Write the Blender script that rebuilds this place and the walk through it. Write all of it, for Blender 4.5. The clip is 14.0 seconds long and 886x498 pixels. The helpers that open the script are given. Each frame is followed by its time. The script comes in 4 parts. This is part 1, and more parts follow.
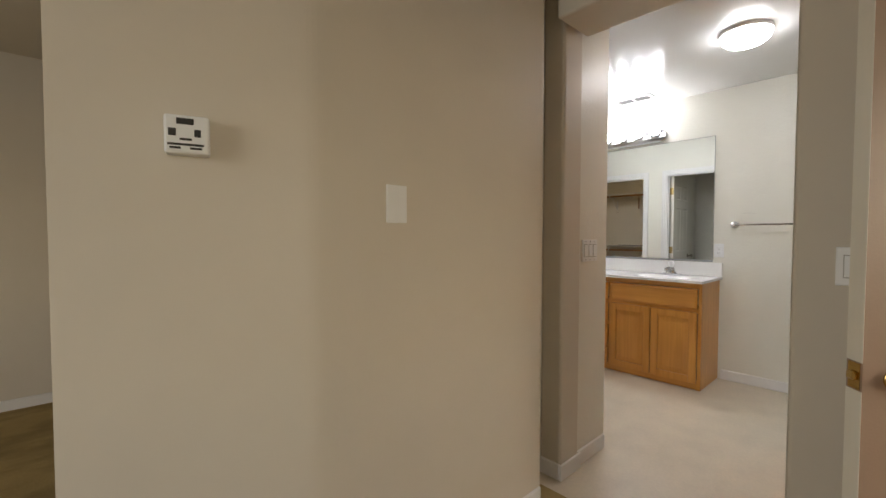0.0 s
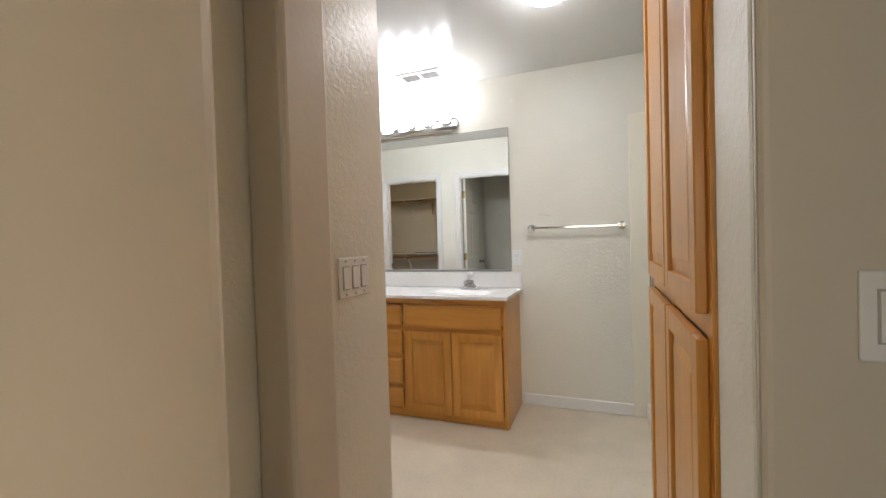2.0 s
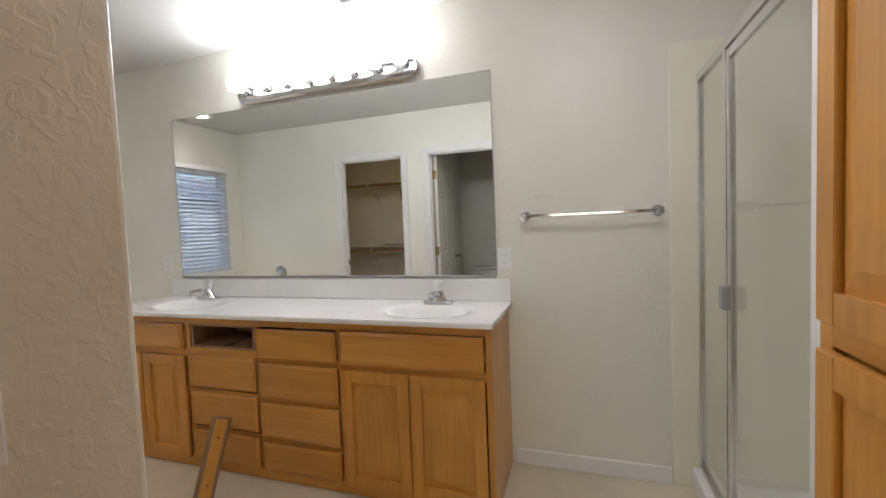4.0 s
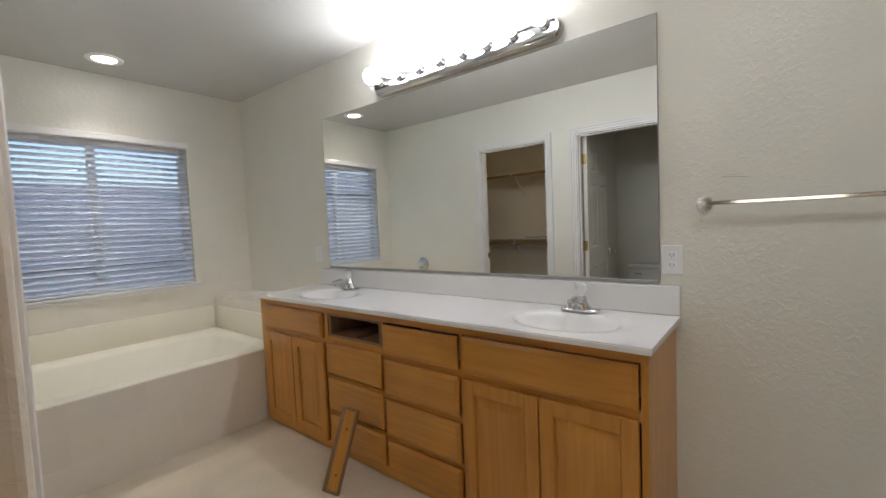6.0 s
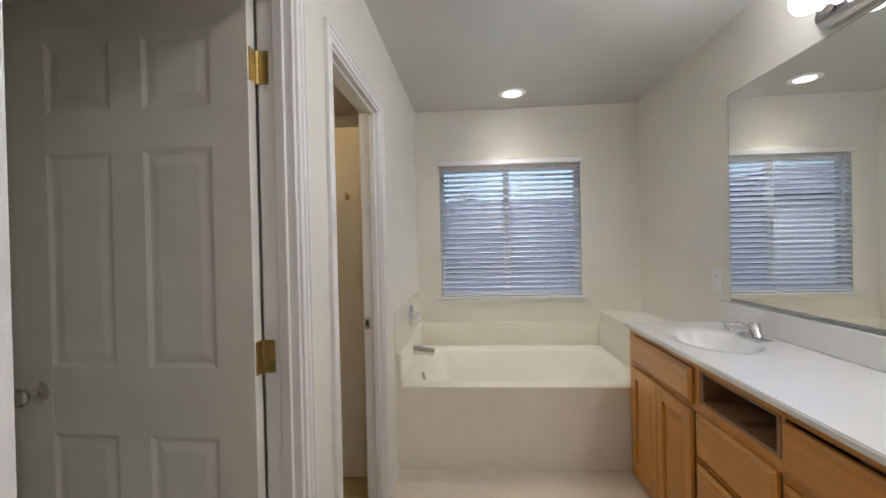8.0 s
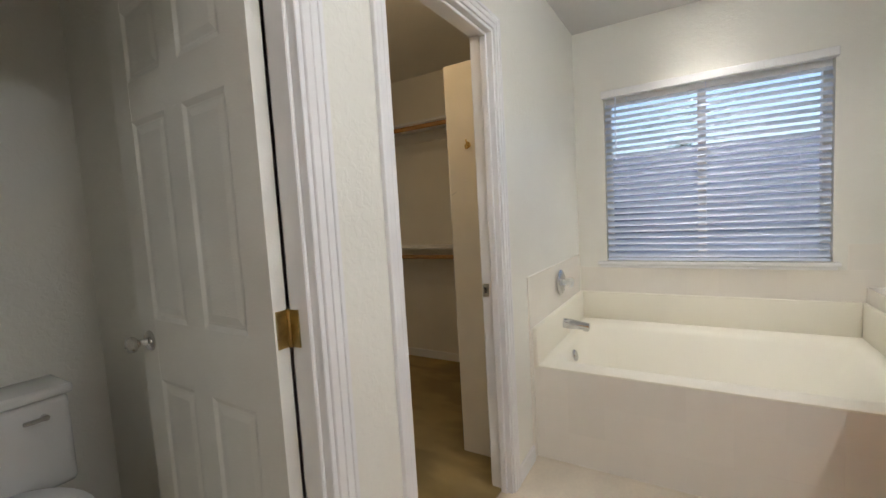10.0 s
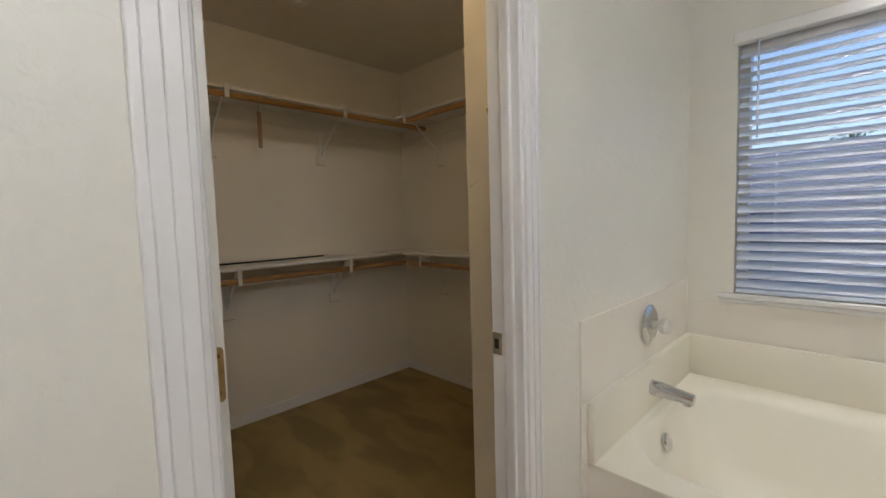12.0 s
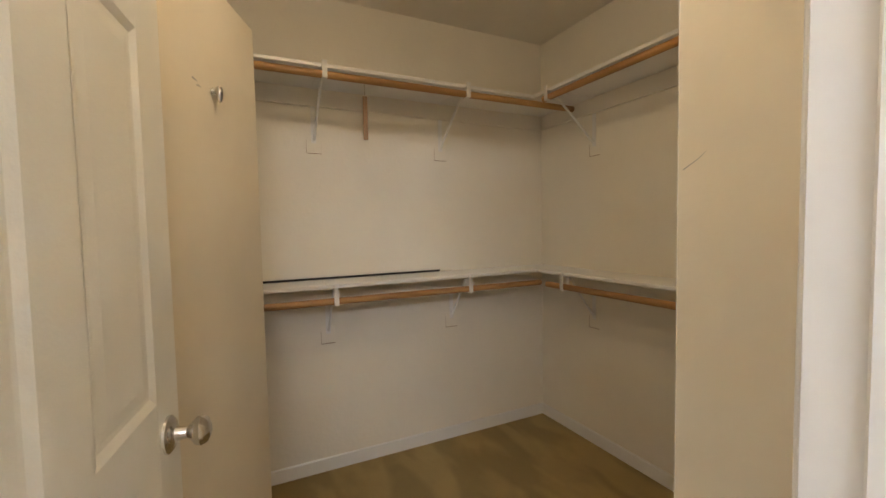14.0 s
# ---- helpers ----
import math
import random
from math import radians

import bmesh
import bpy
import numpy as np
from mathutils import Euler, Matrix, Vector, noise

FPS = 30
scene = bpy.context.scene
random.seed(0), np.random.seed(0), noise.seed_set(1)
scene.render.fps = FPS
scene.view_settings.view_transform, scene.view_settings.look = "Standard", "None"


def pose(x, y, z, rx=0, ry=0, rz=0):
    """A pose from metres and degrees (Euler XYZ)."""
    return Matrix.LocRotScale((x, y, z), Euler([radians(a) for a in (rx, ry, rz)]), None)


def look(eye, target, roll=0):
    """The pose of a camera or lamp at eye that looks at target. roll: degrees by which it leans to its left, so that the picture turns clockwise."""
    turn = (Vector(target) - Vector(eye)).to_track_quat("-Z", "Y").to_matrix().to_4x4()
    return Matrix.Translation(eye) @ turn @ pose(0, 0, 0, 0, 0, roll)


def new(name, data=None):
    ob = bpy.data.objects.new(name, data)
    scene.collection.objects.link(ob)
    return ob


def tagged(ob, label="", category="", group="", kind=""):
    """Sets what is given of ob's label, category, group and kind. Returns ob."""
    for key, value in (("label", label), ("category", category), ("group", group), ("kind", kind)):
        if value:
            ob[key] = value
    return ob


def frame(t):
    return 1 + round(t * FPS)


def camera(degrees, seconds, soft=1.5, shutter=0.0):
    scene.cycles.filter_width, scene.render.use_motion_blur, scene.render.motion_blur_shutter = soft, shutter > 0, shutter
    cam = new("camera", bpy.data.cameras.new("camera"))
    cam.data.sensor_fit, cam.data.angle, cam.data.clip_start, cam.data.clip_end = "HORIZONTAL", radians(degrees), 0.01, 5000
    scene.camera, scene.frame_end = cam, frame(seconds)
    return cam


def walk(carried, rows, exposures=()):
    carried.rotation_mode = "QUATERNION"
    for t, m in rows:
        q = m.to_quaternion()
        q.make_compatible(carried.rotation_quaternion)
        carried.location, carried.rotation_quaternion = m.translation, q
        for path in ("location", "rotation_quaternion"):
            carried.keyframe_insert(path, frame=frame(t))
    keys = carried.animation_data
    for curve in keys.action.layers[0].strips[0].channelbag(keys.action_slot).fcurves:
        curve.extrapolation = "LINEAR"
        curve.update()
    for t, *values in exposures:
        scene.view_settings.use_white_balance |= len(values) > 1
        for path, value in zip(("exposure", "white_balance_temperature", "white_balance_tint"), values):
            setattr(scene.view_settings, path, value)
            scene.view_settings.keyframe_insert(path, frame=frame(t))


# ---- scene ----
cam = camera(93.7, 14.0)
PATH = [
    (0, (0.097, -0.023, 1.215), (1.449, 1.449, 1.148), 0.1),
    (0.5, (0.334, 0.103, 1.217), (1.962, 1.262, 1.148), -1.1),
    (1, (0.569, 0.213, 1.220), (2.350, 1.120, 1.149), -1.7),
    (1.5, (0.849, 0.312, 1.227), (2.671, 1.136, 1.177), -1.3),
    (2, (1.121, 0.391, 1.234), (2.987, 1.108, 1.193), -1.7),
    (2.2, (1.240, 0.405, 1.239), (3.128, 1.066, 1.227), -2.5),
    (4.5, (2.172, 0.657, 1.277), (4.061, 1.301, 1.139), -2.1),
    (5, (2.251, 0.673, 1.289), (4.039, 1.558, 1.152), -2.0),
    (5.5, (2.295, 0.669, 1.282), (3.99, 1.723, 1.154), -2.4),
    (6, (2.338, 0.668, 1.266), (3.899, 1.914, 1.151), -2.5),
    (6.5, (2.418, 0.719, 1.257), (3.737, 2.22, 1.179), -2.6),
    (7, (2.575, 0.837, 1.29), (3.518, 2.601, 1.278), -2.5),
    (7.5, (2.731, 0.903, 1.306), (3.133, 2.862, 1.339), -1.5),
    (8, (2.864, 0.934, 1.309), (2.71, 2.928, 1.296), -1.3),
    (8.2, (2.887, 0.963, 1.303), (2.55, 2.934, 1.275), -2.0),
    (10.5, (3.111, 1.585, 1.259), (2.057, 3.276, 1.081), -3.2),
    (11, (3.091, 1.799, 1.259), (2.26, 3.612, 1.088), -4.4),
    (11.5, (3.039, 2.003, 1.249), (2.04, 3.729, 1.1), -3.3),
    (12, (2.975, 2.178, 1.255), (1.558, 3.582, 1.114), -1.7),
    (12.5, (2.797, 2.315, 1.262), (1.186, 3.496, 1.167), -2.7),
    (13, (2.637, 2.423, 1.276), (0.937, 3.469, 1.156), -2.6),
    (13.5, (2.531, 2.556, 1.278), (0.757, 3.471, 1.155), -0.9),
    (14, (2.472, 2.602, 1.277), (0.677, 3.477, 1.172), -1.1),
]
EXPOSURES = [(0, 1.65), (1.0, 1.7), (2.2, 1.85), (4.3, 1.42), (6.5, 1.2), (8.2, 1.38), (10.3, 1.58), (11.5, 1.32), (12.0, 1.35), (12.5, 1.65), (13.0, 2.12), (13.5, 2.42), (14, 2.55)]
walk(cam, [(t, look(eye, target, roll)) for t, eye, target, roll in PATH], EXPOSURES)


# ---------------------------------------------------------------- world and lights
world = bpy.data.worlds.new("sky")
scene.world = world
world.use_nodes = True
wn = world.node_tree.nodes
sky = wn.new("ShaderNodeTexSky")
sky.sky_type = "NISHITA"
sky.sun_disc = False
sky.sun_elevation = radians(28)
sky.sun_rotation = radians(200)
sky.dust_density = 2.0
world.node_tree.links.new(sky.outputs[0], wn["Background"].inputs[0])
wn["Background"].inputs[1].default_value = 0.095


def area_lamp(name, at, target, sx, sy, watts, colour):
    data = bpy.data.lights.new(name, "AREA")
    data.shape, data.size, data.size_y, data.energy, data.color = "RECTANGLE", sx, sy, watts, colour
    ob = new(name, data)
    ob.matrix_world = look(at, target)
    return ob


# Unseen lamps added for the hall: assumed west daylight, and a fill from the south.
area_lamp("bedroom_window_light", (-2.93, 0.50, 1.5), (0.0, 0.50, 1.3), 1.4, 1.2, 8.5, (1.0, 0.97, 0.89))
area_lamp("bedroom_side_window_light", (0.3, -2.93, 1.5), (0.3, 0.0, 1.3), 1.5, 1.2, 2.6, (1.0, 0.97, 0.89))
sun = new("sun", bpy.data.lights.new("sun", "SUN"))
sun.data.energy, sun.data.angle, sun.data.color = 0.8, radians(15), (1.0, 0.97, 0.92)
sun.matrix_world = look((0, 0, 0), (0.35, 0.80, -0.50))


# ---------------------------------------------------------------- materials
def material(name, colour, rough=0.5, metal=0.0, vary=0.06, scale=6.0, bump=0.0, bump_scale=120.0, spots=0.0, coat=0.0, random_vary=0.0):
    m = bpy.data.materials.new(name)
    m.use_nodes = True
    nt = m.node_tree
    b = nt.nodes["Principled BSDF"]
    b.inputs["Roughness"].default_value = rough
    b.inputs["Metallic"].default_value = metal
    b.inputs["Coat Weight"].default_value = coat
    co = nt.nodes.new("ShaderNodeTexCoord")
    n1 = nt.nodes.new("ShaderNodeTexNoise")
    n1.inputs["Scale"].default_value = scale
    n1.inputs["Detail"].default_value = 5
    nt.links.new(co.outputs["Object"], n1.inputs["Vector"])
    ramp = nt.nodes.new("ShaderNodeValToRGB")
    lo = [max(0.0, c * (1 - vary)) for c in colour]
    hi = [min(1.0, c * (1 + vary)) for c in colour]
    ramp.color_ramp.elements[0].position, ramp.color_ramp.elements[1].position = 0.3, 0.7
    ramp.color_ramp.elements[0].color, ramp.color_ramp.elements[1].color = (*lo, 1), (*hi, 1)
    nt.links.new(n1.outputs["Fac"], ramp.inputs[0])
    out = ramp.outputs[0]
    if spots > 0:
        n2 = nt.nodes.new("ShaderNodeTexNoise")
        n2.inputs["Scale"].default_value = bump_scale
        n2.inputs["Detail"].default_value = 3
        nt.links.new(co.outputs["Object"], n2.inputs["Vector"])
        r2 = nt.nodes.new("ShaderNodeValToRGB")
        r2.color_ramp.elements[0].position, r2.color_ramp.elements[1].position = 0.35, 0.7
        r2.color_ramp.elements[0].color = (1 - spots, 1 - spots, 1 - spots, 1)
        r2.color_ramp.elements[1].color = (1, 1, 1, 1)
        nt.links.new(n2.outputs["Fac"], r2.inputs[0])
        mix = nt.nodes.new("ShaderNodeMix")
        mix.data_type, mix.blend_type = "RGBA", "MULTIPLY"
        mix.inputs[0].default_value = 1
        nt.links.new(out, mix.inputs[6])
        nt.links.new(r2.outputs[0], mix.inputs[7])
        out = mix.outputs[2]
    if random_vary > 0:
        oi = nt.nodes.new("ShaderNodeObjectInfo")
        mr = nt.nodes.new("ShaderNodeMapRange")
        mr.inputs["To Min"].default_value, mr.inputs["To Max"].default_value = 1 - random_vary, 1 + random_vary
        nt.links.new(oi.outputs["Random"], mr.inputs["Value"])
        mx = nt.nodes.new("ShaderNodeMix")
        mx.data_type, mx.blend_type = "RGBA", "MULTIPLY"
        mx.inputs[0].default_value = 1
        nt.links.new(out, mx.inputs[6])
        nt.links.new(mr.outputs[0], mx.inputs[7])
        out = mx.outputs[2]
    nt.links.new(out, b.inputs["Base Color"])
    if bump > 0:
        n3 = nt.nodes.new("ShaderNodeTexNoise")
        n3.inputs["Scale"].default_value = bump_scale
        n3.inputs["Detail"].default_value = 4
        nt.links.new(co.outputs["Object"], n3.inputs["Vector"])
        bp = nt.nodes.new("ShaderNodeBump")
        bp.inputs["Strength"].default_value = bump
        bp.inputs["Distance"].default_value = 0.004
        nt.links.new(n3.outputs["Fac"], bp.inputs["Height"])
        nt.links.new(bp.outputs[0], b.inputs["Normal"])
    return m


def wood(name, light, dark, axis, rough=0.32, coat=0.25, grain=46.0):
    """Oak-like grain drawn out along one axis of the object."""
    m = bpy.data.materials.new(name)
    m.use_nodes = True
    nt = m.node_tree
    b = nt.nodes["Principled BSDF"]
    b.inputs["Roughness"].default_value = rough
    b.inputs["Coat Weight"].default_value = coat
    b.inputs["Coat Roughness"].default_value = 0.25
    co = nt.nodes.new("ShaderNodeTexCoord")
    oi = nt.nodes.new("ShaderNodeObjectInfo")
    add = nt.nodes.new("ShaderNodeVectorMath")
    add.operation = "ADD"
    mul = nt.nodes.new("ShaderNodeVectorMath")
    mul.operation = "MULTIPLY"
    sc = [grain, grain, grain]
    sc["xyz".index(axis)] = grain * 0.05
    mul.inputs[1].default_value = sc
    sh = nt.nodes.new("ShaderNodeVectorMath")
    sh.operation = "SCALE"
    sh.inputs[0].default_value = (7.3, 5.1, 9.7)
    nt.links.new(oi.outputs["Random"], sh.inputs[3])
    nt.links.new(co.outputs["Object"], add.inputs[0])
    nt.links.new(sh.outputs[0], add.inputs[1])
    nt.links.new(add.outputs[0], mul.inputs[0])
    n1 = nt.nodes.new("ShaderNodeTexNoise")
    n1.inputs["Scale"].default_value = 1.0
    n1.inputs["Detail"].default_value = 6
    n1.inputs["Distortion"].default_value = 0.6
    nt.links.new(mul.outputs[0], n1.inputs["Vector"])
    n2 = nt.nodes.new("ShaderNodeTexNoise")
    n2.inputs["Scale"].default_value = 2.2
    nt.links.new(add.outputs[0], n2.inputs["Vector"])
    ramp = nt.nodes.new("ShaderNodeValToRGB")
    ramp.color_ramp.elements[0].position, ramp.color_ramp.elements[1].position = 0.28, 0.70
    ramp.color_ramp.elements[0].color, ramp.color_ramp.elements[1].color = (*dark, 1), (*light, 1)
    nt.links.new(n1.outputs["Fac"], ramp.inputs[0])
    r2 = nt.nodes.new("ShaderNodeValToRGB")
    r2.color_ramp.elements[0].color, r2.color_ramp.elements[1].color = (0.84, 0.80, 0.76, 1), (1, 1, 1, 1)
    r2.color_ramp.elements[0].position, r2.color_ramp.elements[1].position = 0.3, 0.65
    nt.links.new(n2.outputs["Fac"], r2.inputs[0])
    mix = nt.nodes.new("ShaderNodeMix")
    mix.data_type, mix.blend_type = "RGBA", "MULTIPLY"
    mix.inputs[0].default_value = 1
    nt.links.new(ramp.outputs[0], mix.inputs[6])
    nt.links.new(r2.outputs[0], mix.inputs[7])
    nt.links.new(mix.outputs[2], b.inputs["Base Color"])
    bp = nt.nodes.new("ShaderNodeBump")
    bp.inputs["Strength"].default_value = 0.12
    bp.inputs["Distance"].default_value = 0.002
    nt.links.new(n1.outputs["Fac"], bp.inputs["Height"])
    nt.links.new(bp.outputs[0], b.inputs["Normal"])
    return m


def glow(name, colour, strength):
    m = bpy.data.materials.new(name)
    m.use_nodes = True
    b = m.node_tree.nodes["Principled BSDF"]
    b.inputs["Base Color"].default_value = (0.9, 0.9, 0.88, 1)
    b.inputs["Emission Color"].default_value = (*colour, 1)
    b.inputs["Emission Strength"].default_value = strength
    return m


def clear_glass(name, tint, rough=0.0):
    m = bpy.data.materials.new(name)
    m.use_nodes = True
    b = m.node_tree.nodes["Principled BSDF"]
    b.inputs["Base Color"].default_value = (*tint, 1)
    b.inputs["Roughness"].default_value = rough
    b.inputs["Transmission Weight"].default_value = 1.0
    b.inputs["IOR"].default_value = 1.45
    return m


M_BATH = material("bath_wall_paint", (0.79, 0.772, 0.695), 0.40, vary=0.025, scale=2.0, bump=0.22, bump_scale=55)
def knockdown(m, strength, scale):
    """Flattened blobs of sprayed plaster as a relief."""
    nt = m.node_tree
    co = nt.nodes.new("ShaderNodeTexCoord")
    nz = nt.nodes.new("ShaderNodeTexNoise")
    nz.inputs["Scale"].default_value = scale
    nz.inputs["Detail"].default_value = 3
    nz.inputs["Distortion"].default_value = 0.7
    cr = nt.nodes.new("ShaderNodeValToRGB")
    cr.color_ramp.elements[0].position, cr.color_ramp.elements[1].position = 0.46, 0.58
    bp = nt.nodes.new("ShaderNodeBump")
    bp.inputs["Strength"].default_value = strength
    bp.inputs["Distance"].default_value = 0.003
    nt.links.new(co.outputs["Object"], nz.inputs["Vector"])
    nt.links.new(nz.outputs["Fac"], cr.inputs[0])
    nt.links.new(cr.outputs[0], bp.inputs["Height"])
    nt.links.new(bp.outputs[0], nt.nodes["Principled BSDF"].inputs["Normal"])


knockdown(M_BATH, 0.18, 46)
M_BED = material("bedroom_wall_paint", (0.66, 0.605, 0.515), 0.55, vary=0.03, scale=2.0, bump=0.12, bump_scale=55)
M_CLOSET = material("closet_wall_paint", (0.81, 0.765, 0.675), 0.6, vary=0.05, scale=1.6, bump=0.3, bump_scale=55)
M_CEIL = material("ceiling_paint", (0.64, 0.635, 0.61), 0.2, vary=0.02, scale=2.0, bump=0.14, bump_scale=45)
M_TRIM = material("white_gloss_trim_paint", (0.81, 0.80, 0.785), 0.3, vary=0.02, scale=6, bump=0.03, bump_scale=40)
M_DOOR = material("white_door_paint", (0.80, 0.78, 0.71), 0.35, vary=0.03, scale=7, bump=0.12, bump_scale=160)
# dark tone carries the shade on the hall door's face
M_DOOR2 = material("shaded_door_paint", (0.31, 0.215, 0.16), 0.35, vary=0.04, scale=7, bump=0.12, bump_scale=160)
M_LINE = material("grey_gap", (0.42, 0.41, 0.39), 0.6, vary=0.02)
M_PANEL = material("cream_panel_paint", (0.74, 0.66, 0.52), 0.45, vary=0.05, scale=4, bump=0.1, bump_scale=90)
M_VINYL = material("beige_vinyl", (0.72, 0.635, 0.505), 0.36, vary=0.06, scale=5, bump=0.1, bump_scale=60, spots=0.06)
M_CARPET = material("tan_carpet", (0.415, 0.305, 0.128), 0.95, vary=0.08, scale=3.2, bump=1.0, bump_scale=320, spots=0.28)
nt = M_CARPET.node_tree
bs = nt.nodes["Principled BSDF"]
src = bs.inputs["Base Color"].links[0].from_socket
tc = nt.nodes.new("ShaderNodeTexCoord")
mp = nt.nodes.new("ShaderNodeMapping")
mp.inputs["Rotation"].default_value = (0, 0, radians(38))
mp.inputs["Scale"].default_value = (1.5, 3.6, 1.0)
nz = nt.nodes.new("ShaderNodeTexNoise")
nz.inputs["Scale"].default_value = 1.5
nz.inputs["Detail"].default_value = 2
nz.inputs["Distortion"].default_value = 0.3
cr = nt.nodes.new("ShaderNodeValToRGB")
cr.color_ramp.elements[0].position, cr.color_ramp.elements[1].position = 0.42, 0.56
cr.color_ramp.elements[0].color, cr.color_ramp.elements[1].color = (0.84, 0.83, 0.80, 1), (1.14, 1.13, 1.10, 1)
mm = nt.nodes.new("ShaderNodeMix")
mm.data_type, mm.blend_type = "RGBA", "MULTIPLY"
mm.inputs[0].default_value = 1
nt.links.new(tc.outputs["Object"], mp.inputs["Vector"])
nt.links.new(mp.outputs[0], nz.inputs["Vector"])
nt.links.new(nz.outputs["Fac"], cr.inputs[0])
nt.links.new(src, mm.inputs[6])
nt.links.new(cr.outputs[0], mm.inputs[7])
nt.links.new(mm.outputs[2], bs.inputs["Base Color"])
M_OAK_Z = wood("oak_upright", (0.72, 0.345, 0.066), (0.60, 0.270, 0.044), "z")
M_OAK_Y = wood("oak_across", (0.72, 0.345, 0.066), (0.60, 0.270, 0.044), "y")
M_OAK_X = wood("oak_lengthwise", (0.72, 0.345, 0.066), (0.60, 0.270, 0.044), "x")
M_ROD = wood("rod_wood", (0.46, 0.26, 0.10), (0.33, 0.17, 0.06), "y", 0.5, 0.0)
M_RODX = wood("rod_wood_cross", (0.46, 0.26, 0.10), (0.33, 0.17, 0.06), "x", 0.5, 0.0)
M_BARE = wood("bare_wood", (0.36, 0.22, 0.12), (0.24, 0.14, 0.075), "z", 0.6, 0.0)
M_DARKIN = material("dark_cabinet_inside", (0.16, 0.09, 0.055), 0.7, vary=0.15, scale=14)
M_MARBLE = material("white_cultured_marble", (0.86, 0.85, 0.84), 0.16, vary=0.02, scale=3, coat=0.3)
M_TUB = material("cream_acrylic", (0.86, 0.82, 0.70), 0.42, vary=0.02, scale=2, coat=0.0)
M_TILE = material("white_ceramic_tile", (0.85, 0.805, 0.72), 0.2, vary=0.02, scale=3, random_vary=0.02)
M_GROUT = material("white_grout", (0.84, 0.795, 0.71), 0.4, vary=0.03, scale=30)
M_CHROME = material("chrome", (0.64, 0.64, 0.65), 0.10, 1.0, vary=0.02)
# towel bar chrome, darkened in place of the dark room it reflects
M_BARCHROME = material("darkened_chrome", (0.34, 0.32, 0.30), 0.07, 1.0, vary=0.05, scale=9)
M_NICKEL = material("satin_nickel", (0.66, 0.64, 0.61), 0.2, 1.0, vary=0.03)
M_BRASS = material("polished_brass", (0.62, 0.44, 0.16), 0.24, 1.0, vary=0.12, scale=30)
M_HINGE = material("aged_brass", (0.50, 0.385, 0.17), 0.36, 1.0, vary=0.2, scale=40)
M_ALU = material("brushed_aluminium", (0.74, 0.74, 0.74), 0.15, 1.0, vary=0.04)
M_GREYALU = material("dull_grey_aluminium", (0.36, 0.36, 0.36), 0.45, 0.6, vary=0.08, scale=20)
M_MIRROR = material("mirror_silver", (0.88, 0.90, 0.89), 0.0, 1.0, vary=0.0)
M_PLASTIC = material("white_plastic", (0.85, 0.86, 0.86), 0.35, vary=0.01)
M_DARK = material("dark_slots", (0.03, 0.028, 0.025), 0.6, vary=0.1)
M_GREY = material("grey_grille", (0.30, 0.30, 0.30), 0.5, vary=0.05)
# louvre grey darkened to offset the strong light on the ceiling
M_LOUVRE = material("darkened_louvre", (0.085, 0.08, 0.075), 0.7, vary=0.2, scale=30)
# white slats with the blue of the skylight put into their colour
M_BLIND = material("sky_tinted_slat", (0.70, 0.765, 0.88), 0.4, vary=0.02)
M_BULB = glow("lit_bulb_glass", (0.97, 0.985, 1.05), 23)
M_BULBREAR = glow("dimmed_bulb_rear", (0.97, 0.985, 1.05), 2.0)
M_DOME = glow("lit_opal_glass", (0.98, 0.985, 1.03), 12)
M_CANL = glow("lit_can_lens", (1.0, 0.96, 0.92), 165)
M_WARMGLOBE = glow("added_lamp_glass", (1.0, 0.77, 0.50), 10)
# tint added to dim and cool the sky behind the panes
M_WINGLASS = clear_glass("tinted_window_glass", (0.72, 0.735, 0.82))
M_SHGLASS = clear_glass("shower_glass", (0.965, 0.97, 0.93), 0.06)
M_ACRYL = clear_glass("clear_acrylic", (0.97, 0.97, 0.97), 0.32)
M_PORCELAIN = material("white_porcelain", (0.78, 0.77, 0.74), 0.12, vary=0.01, coat=0.4)
M_SIDING = material("neighbour_siding", (0.36, 0.43, 0.57), 0.8, vary=0.05, scale=4)
M_ROOF = material("neighbour_roof", (0.21, 0.24, 0.31), 0.9, vary=0.2, scale=12)
M_YARD = material("back_yard_ground", (0.20, 0.19, 0.15), 0.95, vary=0.2, scale=1.5)
M_LEAF = material("dark_foliage", (0.05, 0.08, 0.045), 0.8, vary=0.3, scale=9)


# ---------------------------------------------------------------- builders
def box(bm, x0, x1, y0, y1, z0, z1, bevel=0.0, seg=1):
    r = bmesh.ops.create_cube(bm, size=1.0)
    vs = r["verts"]
    for v in vs:
        v.co = Vector(((x0 + x1) / 2 + v.co.x * (x1 - x0), (y0 + y1) / 2 + v.co.y * (y1 - y0), (z0 + z1) / 2 + v.co.z * (z1 - z0)))
    if bevel > 0:
        es = list({e for v in vs for e in v.link_edges})
        bmesh.ops.bevel(bm, geom=es, offset=bevel, segments=seg, profile=0.5, affect="EDGES")
    return vs


def boxes(*specs, bevel=0.0, seg=1):
    bm = bmesh.new()
    for s in specs:
        box(bm, *s, bevel=bevel, seg=seg)
    return bm


def rod(bm, a, b, r1, r2=None, n=16):
    a, b = Vector(a), Vector(b)
    d = b - a
    m = Matrix.Translation((a + b) / 2) @ d.to_track_quat("Z", "Y").to_matrix().to_4x4()
    return bmesh.ops.create_cone(bm, cap_ends=True, segments=n, radius1=r1, radius2=r1 if r2 is None else r2, depth=d.length, matrix=m)["verts"]


